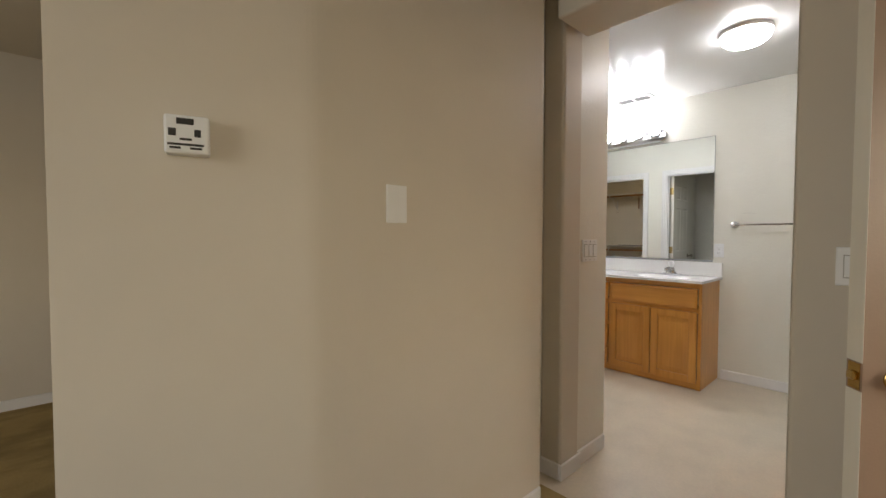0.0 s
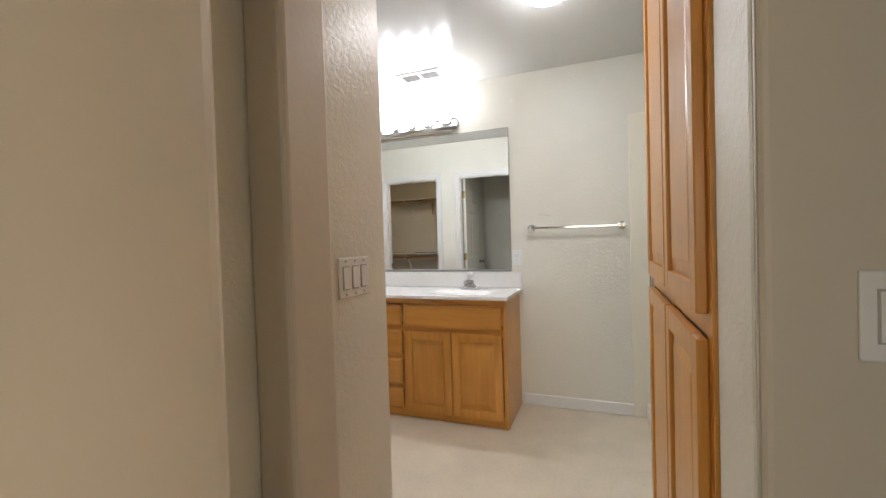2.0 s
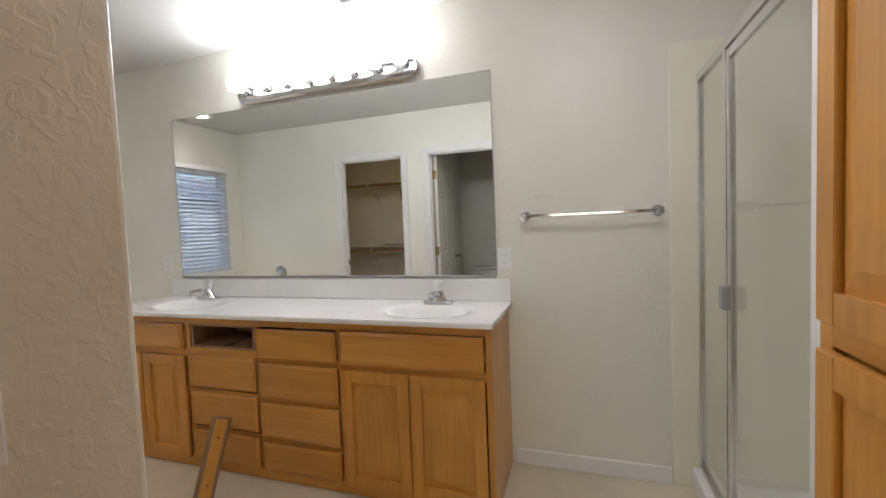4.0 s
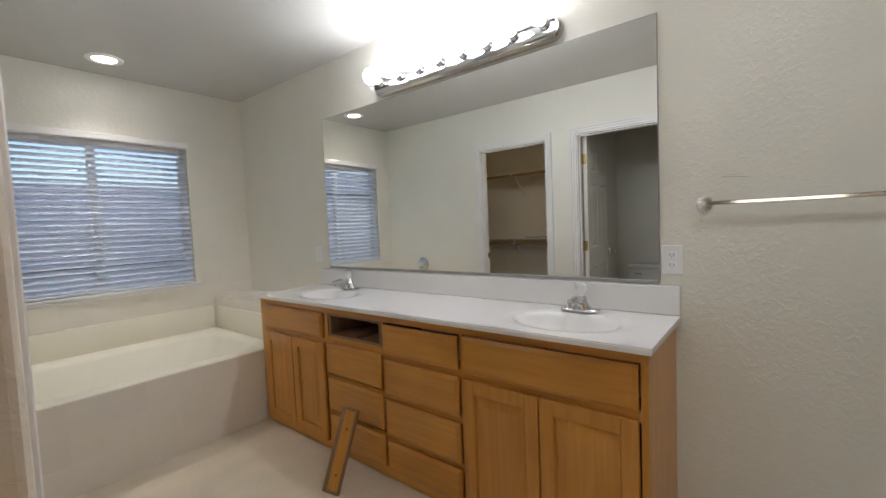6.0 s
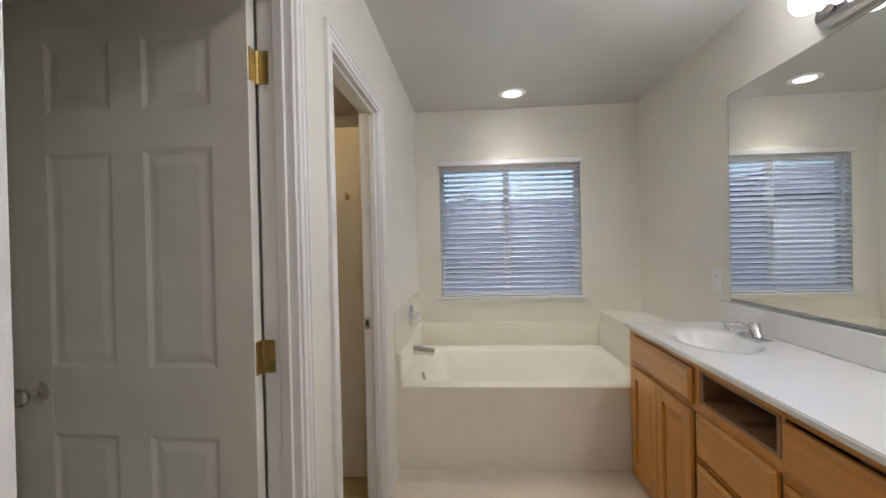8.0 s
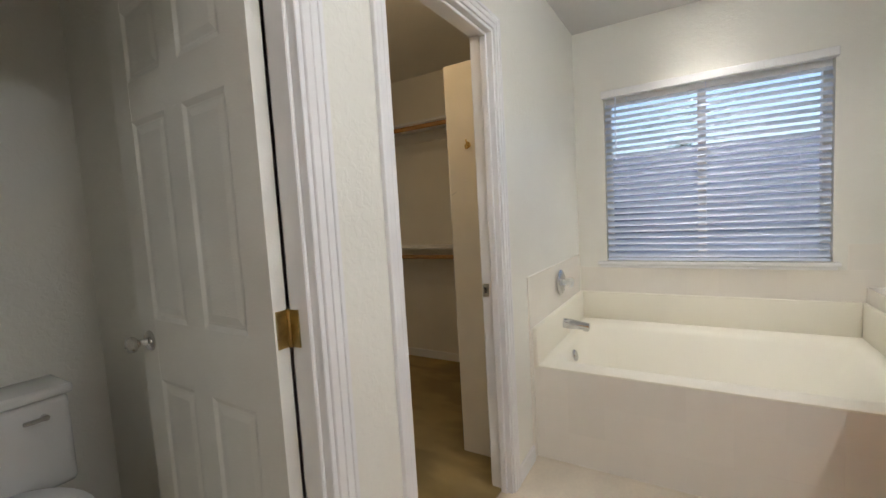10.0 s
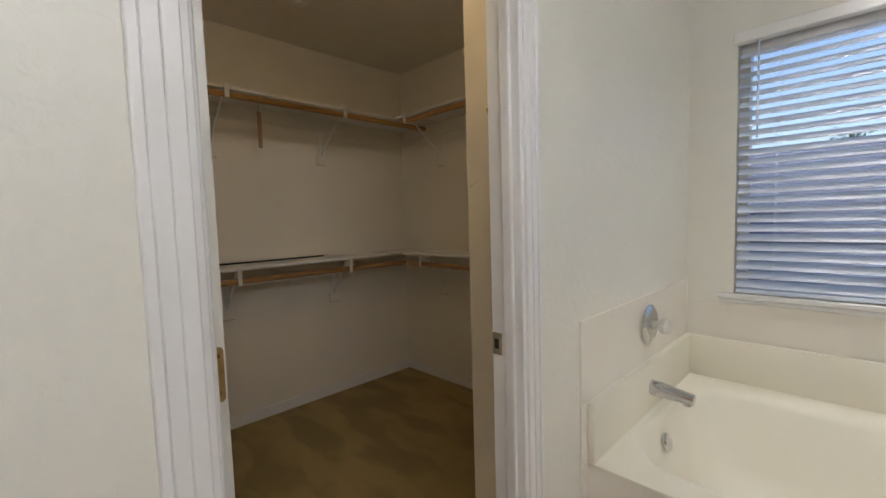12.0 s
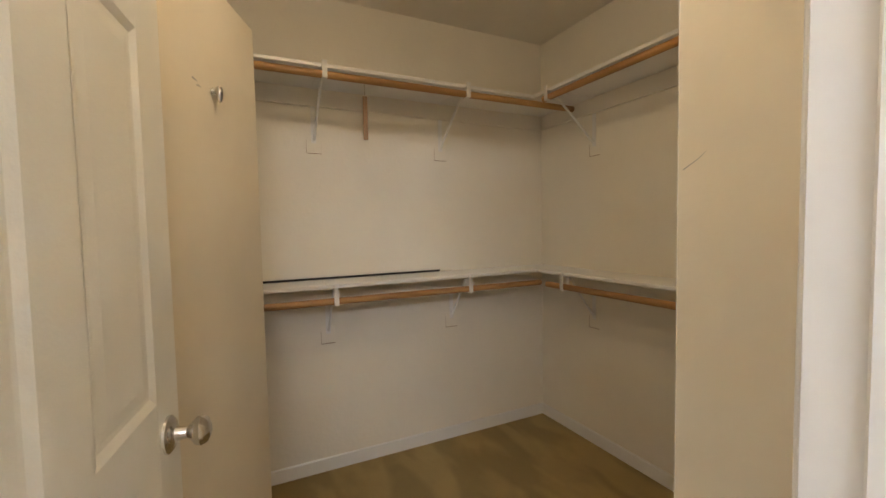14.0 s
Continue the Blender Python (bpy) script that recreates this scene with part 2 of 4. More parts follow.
def lathe(bm, profile, m, n=24):
    """Turns (radius, height) pairs round the local z axis, placed by m."""
    rings = []
    for r, h in profile:
        rings.append([bm.verts.new(m @ Vector((r * math.cos(2 * math.pi * i / n), r * math.sin(2 * math.pi * i / n), h))) for i in range(n)] if r > 1e-6 else [bm.verts.new(m @ Vector((0, 0, h)))])
    for p, q in zip(rings, rings[1:]):
        for i in range(n):
            j = (i + 1) % n
            if len(p) == 1 and len(q) > 1:
                bm.faces.new((p[0], q[j], q[i]))
            elif len(q) == 1 and len(p) > 1:
                bm.faces.new((p[i], p[j], q[0]))
            elif len(p) > 1:
                bm.faces.new((p[i], p[j], q[j], q[i]))


def aim(at, along):
    return Matrix.Translation(at) @ Vector(along).to_track_quat("Z", "Y").to_matrix().to_4x4()


def part(name, bm, mat, parent=None, label="", smooth=False):
    me = bpy.data.meshes.new(name)
    bmesh.ops.recalc_face_normals(bm, faces=bm.faces)
    bm.to_mesh(me)
    bm.free()
    me.materials.append(mat)
    if smooth:
        me.polygons.foreach_set("use_smooth", [True] * len(me.polygons))
        me.set_sharp_from_angle(angle=radians(40))
    ob = new(name, me)
    if parent is not None:
        ob.parent = parent
        ob.matrix_parent_inverse = Matrix.Identity(4)
    if label:
        ob["label"] = label
    return ob


def structure(name, bm, mat, label="", category="wall"):
    return tagged(part(name, bm, mat), label, category, "", "structure")


def empty(name, label, category, group="", kind="", m=None):
    ob = new(name)
    ob.empty_display_size = 0.1
    if m is not None:
        ob.matrix_world = m
    return tagged(ob, label, category, group, kind)


# ---------------------------------------------------------------- plan
XV, YW, XC, XI = 4.20, 4.42, 2.384, 2.288      # vanity wall, window wall, closet wall and its inner face
XO0, XO1 = 1.79, 1.90                        # wall with the open entry
WGX0, WGX1 = 1.893, 2.062                    # short wing at the entry
ZC = 2.44
SLAT_TILT = 36.0
TY0, TY1 = 1.31, 2.04                        # water-closet doorway
CY0, CY1 = 2.318, 3.055                        # walk-in closet doorway
DOORTOP = 2.02
WX0, WX1, WZ0, WZ1 = 2.575, 3.735, 0.885, 1.985   # window

structure("floor", boxes((1.785, 4.20, -0.9, 4.42, -0.10, 0.0)), M_VINYL, "plain beige sheet vinyl bathroom floor", "floor")
structure("floor_closet", boxes((0.165, 2.33, 2.12, 4.42, -0.09, 0.012)), M_CARPET, "tan plush carpet with vacuum marks in the closet", "carpet")
structure("floor_bedroom", boxes((-3.0, 1.785, -3.0, 4.2, -0.10, 0.008)), M_CARPET, "tan carpet on the bedroom floor", "carpet")
HX0, HX1, HY0, HY1 = 3.095, 3.235, 4.005, 4.145      # hole for the recessed light
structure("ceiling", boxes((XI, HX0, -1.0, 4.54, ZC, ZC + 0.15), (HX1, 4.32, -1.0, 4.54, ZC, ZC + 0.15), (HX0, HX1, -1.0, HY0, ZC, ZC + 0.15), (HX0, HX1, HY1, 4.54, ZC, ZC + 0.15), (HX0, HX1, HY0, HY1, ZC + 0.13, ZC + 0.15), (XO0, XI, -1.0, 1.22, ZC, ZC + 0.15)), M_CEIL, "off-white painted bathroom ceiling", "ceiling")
structure("ceiling_closet", boxes((0.165, XI, 1.22, 4.54, ZC, ZC + 0.1)), M_CLOSET, "cream painted closet ceiling", "ceiling")
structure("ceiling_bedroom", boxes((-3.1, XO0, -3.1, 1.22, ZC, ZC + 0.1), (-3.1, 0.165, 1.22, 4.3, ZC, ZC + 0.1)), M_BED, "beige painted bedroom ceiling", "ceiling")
structure("wall_east", boxes((XV, XV + 0.12, -1.0, 4.54, 0, ZC)), M_BATH, "cream painted wall behind the long vanity")
structure("wall_north", boxes((2.27, WX0, YW, YW + 0.13, 0, ZC), (WX1, XV, YW, YW + 0.13, 0, ZC), (WX0, WX1, YW, YW + 0.13, 0, WZ0), (WX0, WX1, YW, YW + 0.13, WZ1, ZC)), M_BATH, "cream painted wall with a window above the tub")
structure("wall_closet_north", boxes((0.165, 2.27, YW - 0.02, YW + 0.13, 0, ZC)), M_CLOSET, "cream painted end wall of the closet")
structure("wall_closet_west", boxes((0.165, 0.285, 2.12, YW - 0.02, 0, ZC)), M_CLOSET, "cream painted back wall of the closet")
structure("wall_west", boxes((XI, XC, 1.21, TY0, 0, ZC), (XI, XC, TY1, CY0, 0, ZC), (XI, XC, CY1, YW, 0, ZC), (XI, XC, TY0, TY1, DOORTOP, ZC), (XI, XC, CY0, CY1, DOORTOP, ZC)), M_BATH, "cream painted wall with two doorways")
structure("wall_toilet_south", boxes((WGX0 + 0.05, XC - 0.006, 1.085, 1.21, 0, ZC), (0.80, WGX0 + 0.1, 1.188, 1.21, 0, ZC), bevel=0.01, seg=3), M_BATH, "cream painted wall beside the entry passage")
structure("wall_toilet_west", boxes((0.80, 0.92, 1.22, 2.12, 0, ZC)), M_BATH, "cream painted wall behind the toilet")
structure("wall_partition", boxes((0.285, XI, 2.12, 2.24, 0, ZC)), M_BATH, "cream painted wall between toilet room and closet")
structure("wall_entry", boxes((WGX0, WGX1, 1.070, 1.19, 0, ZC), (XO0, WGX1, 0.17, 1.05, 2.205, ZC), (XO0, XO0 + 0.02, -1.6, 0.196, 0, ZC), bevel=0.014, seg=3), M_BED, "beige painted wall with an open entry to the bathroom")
structure("wall_entry_return", boxes((XO0 + 0.018, 2.006, -1.0, 0.198, 0, ZC), bevel=0.008, seg=2), M_BATH, "white painted return wall beside the linen cabinet")
def wall_prism(points):
    """Upright wall on a ground outline, floor to ceiling."""
    bm = bmesh.new()
    lo = [bm.verts.new((x, y, 0)) for x, y in points]
    hi = [bm.verts.new((x, y, ZC)) for x, y in points]
    for i in range(len(points)):
        j = (i + 1) % len(points)
        bm.faces.new((lo[i], lo[j], hi[j], hi[i]))
    bm.faces.new(hi)
    bm.faces.new(lo[::-1])
    bmesh.ops.recalc_face_normals(bm, faces=bm.faces[:])
    return bm


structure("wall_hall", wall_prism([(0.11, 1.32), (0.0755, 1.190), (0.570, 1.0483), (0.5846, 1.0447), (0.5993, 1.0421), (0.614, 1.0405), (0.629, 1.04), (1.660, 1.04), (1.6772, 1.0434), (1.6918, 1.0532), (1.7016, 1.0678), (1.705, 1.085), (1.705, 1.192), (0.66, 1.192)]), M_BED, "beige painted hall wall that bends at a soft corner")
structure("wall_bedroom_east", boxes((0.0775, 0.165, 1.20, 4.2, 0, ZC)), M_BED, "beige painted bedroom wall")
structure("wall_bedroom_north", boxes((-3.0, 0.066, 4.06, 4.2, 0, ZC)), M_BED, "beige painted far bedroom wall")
# The openings in the next two walls are assumed, to hold the added lamps.
structure("wall_bedroom_west", boxes((-3.12, -3.0, -3.0, -0.30, 0, ZC), (-3.12, -3.0, 1.20, 4.2, 0, ZC), (-3.12, -3.0, -0.30, 1.20, 0, 0.9), (-3.12, -3.0, -0.30, 1.20, 2.1, ZC)), M_BED, "beige painted bedroom wall with an assumed opening for a lamp")
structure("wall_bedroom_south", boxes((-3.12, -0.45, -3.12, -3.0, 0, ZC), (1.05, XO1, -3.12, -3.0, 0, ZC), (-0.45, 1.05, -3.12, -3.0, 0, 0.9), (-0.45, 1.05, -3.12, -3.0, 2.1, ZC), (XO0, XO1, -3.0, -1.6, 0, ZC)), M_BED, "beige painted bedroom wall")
structure("wall_south", boxes((XO1, XV, -1.0, -0.88, 0, ZC)), M_BATH, "cream painted wall behind shower and linen cabinet")
structure("wall_shower_partition", boxes((2.96, 3.06, -0.88, 0.175, 0, ZC)), M_TRIM, "white painted partition between linen cabinet and shower")


# ---------------------------------------------------------------- trim
def baseboard(name, x0, x1, y0, y1, label="white painted baseboard"):
    bm = boxes((x0, x1, y0, y1, 0.0, 0.082), bevel=0.004)
    return tagged(part(name, bm, M_TRIM), label, "baseboard", "", "structure")


baseboard("baseboard_east", XV - 0.013, XV, 0.217, 0.955)
baseboard("baseboard_west", XC, XC + 0.013, CY1 + 0.06, 3.325)
baseboard("baseboard_passage", WGX1, 2.36, 1.072, 1.085)
baseboard("baseboard_closet_west", 0.285, 0.298, 2.24, 4.387)
baseboard("baseboard_closet_north", 0.285, XI, 4.387, 4.40)
baseboard("baseboard_hall", 0.63, 1.665, 1.027, 1.04)
baseboard("baseboard_wing", WGX0 - 0.013, WGX0, 1.070, 1.188)
baseboard("baseboard_wing_return", WGX0 - 0.013, WGX1 + 0.013, 1.057, 1.070)
baseboard("baseboard_bedroom", -3.0, 0.066, 4.047, 4.06)
baseboard("baseboard_entry", XO0 - 0.013, XO0, -0.38, 0.18)
baseboard("baseboard_toilet", 0.92, 0.933, 1.22, 2.12)


def doorway_trim(name, y0, y1, label):
    """Jamb lining, stop and stepped casing of a doorway in the wall with its faces at XI and XC."""
    top = DOORTOP
    e = empty(name, label, "door frame", kind="structure")
    t = 0.018
    part("jamb", boxes((XI - 0.002, XC + 0.002, y0, y0 + t, 0, top), bevel=0.002), M_TRIM, e)
    part("jamb", boxes((XI - 0.002, XC + 0.002, y1 - t, y1, 0, top), bevel=0.002), M_TRIM, e)
    part("head_jamb", boxes((XI - 0.002, XC + 0.002, y0 + t, y1 - t, top - t, top), bevel=0.002), M_TRIM, e)
    xs = XI + 0.045
    part("door_stop", boxes((xs, xs + 0.03, y0 + t, y0 + t + 0.011, 0, top - t), bevel=0.003), M_TRIM, e)
    part("door_stop", boxes((xs, xs + 0.03, y1 - t - 0.011, y1 - t, 0, top - t), bevel=0.003), M_TRIM, e)
    part("door_stop", boxes((xs, xs + 0.03, y0 + t, y1 - t, top - t - 0.011, top - t), bevel=0.003), M_TRIM, e)
    w, r = 0.057, 0.006
    for xa, s in ((XC, 1), (XI, -1)):
        def lay(ya, yb, za, zb, d):
            return (min(xa, xa + s * d), max(xa, xa + s * d), ya, yb, za, zb)
        steps = ((0.0, 0.38, 0.0105), (0.38, 0.76, 0.0125), (0.76, 1.0, 0.0150))
        for ya, yo in ((y0 + r, -1), (y1 - r, 1)):
            specs = []
            for f0, f1, d in steps:
                a, b = ya + yo * w * f0, ya + yo * w * f1
                specs.append(lay(min(a, b), max(a, b), 0, top - r + w * f1, d))
            part("casing", boxes(*specs, bevel=0.002), M_TRIM, e)
        specs = [lay(y0 + r - w * f0, y1 - r + w * f0, top - r + w * f0, top - r + w * f1, d) for f0, f1, d in steps]
        part("head_casing", boxes(*specs, bevel=0.002), M_TRIM, e)
    return e


toilet_frame = doorway_trim("door_frame_1", TY0, TY1, "white painted casing round the toilet doorway")
closet_frame = doorway_trim("door_frame_2", CY0, CY1, "white painted casing round the closet doorway")
part("strike_plate", boxes((XI + 0.001, XI + 0.030, CY1 - 0.020, CY1 - 0.0165, 0.893, 0.953), bevel=0.001), M_NICKEL, closet_frame, "satin nickel strike plate")
part("strike_hole", boxes((XI + 0.008, XI + 0.021, CY1 - 0.0208, CY1 - 0.0195, 0.910, 0.936)), M_DARK, closet_frame, "dark latch hole")


def knob_profile():
    return [(0.0, 0.0), (0.032, 0.0), (0.032, 0.004), (0.026, 0.009), (0.012, 0.012), (0.010, 0.030), (0.015, 0.036), (0.023, 0.043), (0.0255, 0.052), (0.021, 0.061), (0.010, 0.066), (0.0, 0.066)]


def panel_door(name, w, m, metal, label, hinges=True, knob_z=0.915, h=1.99, t=0.035, paint=None, knob=1.0):
    """A six-panel door; its hinge line is the local z axis, the leaf runs along +x, its faces are at y = 0 and t."""
    e = empty(name, label, "door", m=m)
    paint = paint or M_DOOR
    st, ms, dep = 0.105, 0.095, 0.0050
    rows = [(0.215, 0.80), (0.985, 1.575), (1.685, h - 0.105)]
    cols = [(st, w / 2 - ms / 2), (w / 2 + ms / 2, w - st)]
    specs = [(0, st, 0, t, 0, h), (w - st, w, 0, t, 0, h), (cols[0][1], cols[1][0], 0.0005, t - 0.0005, rows[0][0], rows[2][1])]
    zs = [0] + [z for r in rows for z in r] + [h]
    for a, b in zip(zs[0::2], zs[1::2]):
        specs.append((st, w - st, 0.0003, t - 0.0003, a, b))
    bm = bmesh.new()
    for s in specs:
        box(bm, *s)
    part("leaf", bm, paint, e)
    for x0, x1 in cols:
        for z0, z1 in rows:
            bm = bmesh.new()
            box(bm, x0, x1, dep, t - dep, z0, z1)
            for side in (0, 1):
                yb = dep if side == 0 else t - dep
                yt = 0.0025 if side == 0 else t - 0.0025
                ins, sl = 0.022, 0.020
                lo = [bm.verts.new((x, yb, z)) for x, z in ((x0 + ins, z0 + ins), (x1 - ins, z0 + ins), (x1 - ins, z1 - ins), (x0 + ins, z1 - ins))]
                k = ins + sl
                hi = [bm.verts.new((x, yt, z)) for x, z in ((x0 + k, z0 + k), (x1 - k, z0 + k), (x1 - k, z1 - k), (x0 + k, z1 - k))]
                for i in range(4):
                    bm.faces.new((lo[i], lo[(i + 1) % 4], hi[(i + 1) % 4], hi[i]))
                bm.faces.new(hi)
                # sticking: sloped moulding from the face of the frame down to the panel
                fy = 0.0 if side == 0 else t
                fo = [bm.verts.new((x, fy, z)) for x, z in ((x0, z0), (x1, z0), (x1, z1), (x0, z1))]
                q = 0.014
                fi = [bm.verts.new((x, yb, z)) for x, z in ((x0 + q, z0 + q), (x1 - q, z0 + q), (x1 - q, z1 - q), (x0 + q, z1 - q))]
                for i in range(4):
                    bm.faces.new((fo[i], fo[(i + 1) % 4], fi[(i + 1) % 4], fi[i]))
            part("door_panel", bm, paint, e)
    for side, d in ((0.0, -1), (t, 1)):
        bm = bmesh.new()
        lathe(bm, knob_profile(), aim((w - 0.062, side, knob_z), (0, d, 0)) @ Matrix.Scale(knob, 4))
        part("door_knob", bm, metal, e, smooth=True)
    part("latch_plate", boxes((w - 0.001, w + 0.0015, 0.006, t - 0.006, knob_z - 0.028, knob_z + 0.028)), metal, e)
    part("latch_bolt", boxes((w + 0.001, w + 0.010, 0.011, t - 0.011, knob_z - 0.009, knob_z + 0.009), bevel=0.003), metal, e)
    if hinges:
        for z in (0.24, 1.02, 1.80):
            bm = bmesh.new()
            rod(bm, (-0.004, -0.004, z - 0.045), (-0.004, -0.004, z + 0.045), 0.0065, n=10)
            box(bm, 0.0, 0.032, -0.0018, 0.0006, z - 0.044, z + 0.044)
            box(bm, -0.036, -0.004, -0.0035, -0.0008, z - 0.044, z + 0.044)
            part("hinge", bm, M_HINGE, e, "aged brass butt hinge")
    return e


# the leaf of the toilet room stands open square into the room, seen on the face turned to the camera
panel_door("door_1", 0.705, pose(XI - 0.006, TY1 - 0.024, 0.012, 0, 0, 178) , M_NICKEL, "white six-panel door standing open into the toilet room", hinges=False)
for z in (0.25, 1.022, 1.803):
    bm = bmesh.new()
    rod(bm, (XI - 0.003, TY1 - 0.0215, z - 0.045), (XI - 0.003, TY1 - 0.0215, z + 0.045), 0.0055, n=10)
    box(bm, XI - 0.008, XI + 0.030, TY1 - 0.0222, TY1 - 0.0195, z - 0.044, z + 0.044)
    box(bm, XI - 0.0065, XI - 0.0035, TY1 - 0.054, TY1 - 0.024, z - 0.044, z + 0.044)
    part("hinge", bm, M_HINGE, toilet_frame, "aged brass butt hinge")
closet_door = panel_door("door_2", 0.70, pose(2.270, 2.384, 0.016, 0, 0, 171.6), M_NICKEL, "white six-panel closet door standing open with a nickel knob", hinges=False)
for z in (0.25, 1.006, 1.80):
    bm = bmesh.new()
    x0, x1 = -0.0022, -0.0002
    corner = 0.007
    ring = []
    for cy, cz, a0 in ((0.031 - corner, 0.044 - corner, 0), (0.003 + corner, 0.044 - corner, 90), (0.003 + corner, -0.044 + corner, 180), (0.031 - corner, -0.044 + corner, 270)):
        for k in range(5):
            a = radians(a0 + k * 22.5)
            ring.append((cy + corner * math.cos(a), z + cz + corner * math.sin(a)))
    lo = [bm.verts.new((x0, y, zz)) for y, zz in ring]
    hi = [bm.verts.new((x1, y, zz)) for y, zz in ring]
    for k in range(len(ring)):
        n = (k + 1) % len(ring)
        bm.faces.new((lo[k], lo[n], hi[n], hi[k]))
    bm.faces.new(lo)
    bm.faces.new(hi)
    leaf = part("hinge", bm, M_HINGE, closet_door, "bare aged brass hinge leaf")
    for dy, dz in ((0.012, -0.030), (0.022, 0.0), (0.012, 0.030)):
        bm = bmesh.new()
        lathe(bm, [(0.0, 0.0), (0.0042, 0.0), (0.0036, 0.0012), (0.0, 0.0012)], aim((-0.0022, dy, z + dz), (-1, 0, 0)), 10)
        part("screw", bm, M_NICKEL, leaf)
# the face has its shade in the paint; only the edge stays white
hall_door = panel_door("door_3", 0.66, pose(1.748, -0.492, 0.012, 0, 0, 126), M_BRASS, "six-panel door standing ajar with brass knobs, shade put into its paint", hinges=False, knob_z=0.905, t=0.044, paint=M_DOOR2, knob=0.8)
part("edge_band", boxes((0.66, 0.6608, 0.0, 0.044, 0.0, 0.874), (0.66, 0.6608, 0.0, 0.044, 0.936, 1.99)), M_DOOR, hall_door, "door edge in unshaded white paint")


# ---------------------------------------------------------------- cabinets
def raised_front(w, h, m, frame_w=0.0, t=0.021):
    """Cabinet front in its local x-z plane, face towards -y: a bevelled slab, or for doors a frame."""
    bm = bmesh.new()
    if frame_w == 0:
        box(bm, 0, w, -t * 0.6, 0, 0, h)
        b = 0.015
        lo = [bm.verts.new((x, -t * 0.6, z)) for x, z in ((0, 0), (w, 0), (w, h), (0, h))]
        hi = [bm.verts.new((x, -t, z)) for x, z in ((b, b), (w - b, b), (w - b, h - b), (b, h - b))]
        for i in range(4):
            bm.faces.new((lo[i], lo[(i + 1) % 4], hi[(i + 1) % 4], hi[i]))
        bm.faces.new(hi)
    else:
        f = frame_w
        box(bm, 0, f, -t, 0, 0, h, bevel=0.003)
        box(bm, w - f, w, -t, 0, 0, h, bevel=0.003)
        box(bm, f, w - f, -t + 0.0004, -0.0004, 0, f)
        box(bm, f, w - f, -t + 0.0004, -0.0004, h - f, h)
    bm.transform(m)
    return bm


def raised_field(w, h, m, f, t=0.018):
    bm = bmesh.new()
    x0, x1, z0, z1 = f, w - f, f, h - f
    box(bm, x0, x1, -0.008, -0.003, z0, z1)
    k = 0.042
    lo = [bm.verts.new((x, -0.0085, z)) for x, z in ((x0 + 0.004, z0 + 0.004), (x1 - 0.004, z0 + 0.004), (x1 - 0.004, z1 - 0.004), (x0 + 0.004, z1 - 0.004))]
    hi = [bm.verts.new((x, -t + 0.002, z)) for x, z in ((x0 + k, z0 + k), (x1 - k, z0 + k), (x1 - k, z1 - k), (x0 + k, z1 - k))]
    for i in range(4):
        bm.faces.new((lo[i], lo[(i + 1) % 4], hi[(i + 1) % 4], hi[i]))
    bm.faces.new(hi)
    bm.transform(m)
    return bm


def cabinet_door(parent, w, h, m, f=0.055):
    d = part("door", raised_front(w, h, m, f), M_OAK_Z, parent)
    part("door_panel", raised_field(w, h, m, f), M_OAK_Z, d)
    return d


XF = 3.731                                  # face frame of the vanity; the fronts stand 18 mm proud
VY0, VY1 = 0.975, 3.370
vanity = empty("vanity", "long golden oak double vanity with one drawer front missing", "vanity")


def vfront(y0, y1, z0, z1):
    """Pose and size of a front that spans y0..y1 on the vanity's face."""
    return y1 - y0, z1 - z0, pose(XF, y1, z0, 0, 0, -90)


part("side_panel", boxes((XF + 0.02, XV, VY0, VY0 + 0.018, 0.0, 0.845), bevel=0.002), M_OAK_Z, vanity)
part("side_panel", boxes((XF + 0.02, XV, VY1 - 0.018, VY1, 0.0, 0.845), bevel=0.002), M_OAK_Z, vanity)
cuts = [(VY0, 0.999), (1.697, 1.715), (2.178, 2.196), (2.634, 2.668), (3.304, VY1)]
for a, b in cuts:
    part("stile", boxes((XF, XF + 0.02, a, b, 0.0 if b - a > 0.03 or a < 1 else 0.06, 0.845), bevel=0.001), M_OAK_Z, vanity)
part("top_rail", boxes((XF + 0.0006, XF + 0.0194, VY0, VY1, 0.80, 0.8445)), M_OAK_Y, vanity)
part("bottom_rail", boxes((XF + 0.0006, XF + 0.0194, VY0, VY1, 0.004, 0.075)), M_OAK_Y, vanity)
part("mid_rail", boxes((XF + 0.0006, XF + 0.0194, VY0 + 0.01, 2.19, 0.605, 0.645)), M_OAK_Y, vanity)
part("mid_rail", boxes((XF + 0.0006, XF + 0.0194, 2.19, VY1 - 0.01, 0.625, 0.672)), M_OAK_Y, vanity)
for z in (0.425, 0.215):
    part("mid_rail", boxes((XF + 0.0006, XF + 0.0194, 1.70, 2.66, z - 0.02, z + 0.02)), M_OAK_Y, vanity)
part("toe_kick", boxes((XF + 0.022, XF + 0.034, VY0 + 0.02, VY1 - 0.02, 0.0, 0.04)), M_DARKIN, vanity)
part("back_panel", boxes((XF + 0.06, XF + 0.07, VY0 + 0.02, 2.19, 0.05, 0.66)), M_DARKIN, vanity)
for y0, y1, z0, z1 in ((1.003, 1.693, 0.640, 0.797), (2.672, 3.300, 0.652, 0.797)):
    w, h, m = vfront(y0, y1, z0, z1)
    part("false_front", raised_front(w, h, m), M_OAK_Y, vanity)
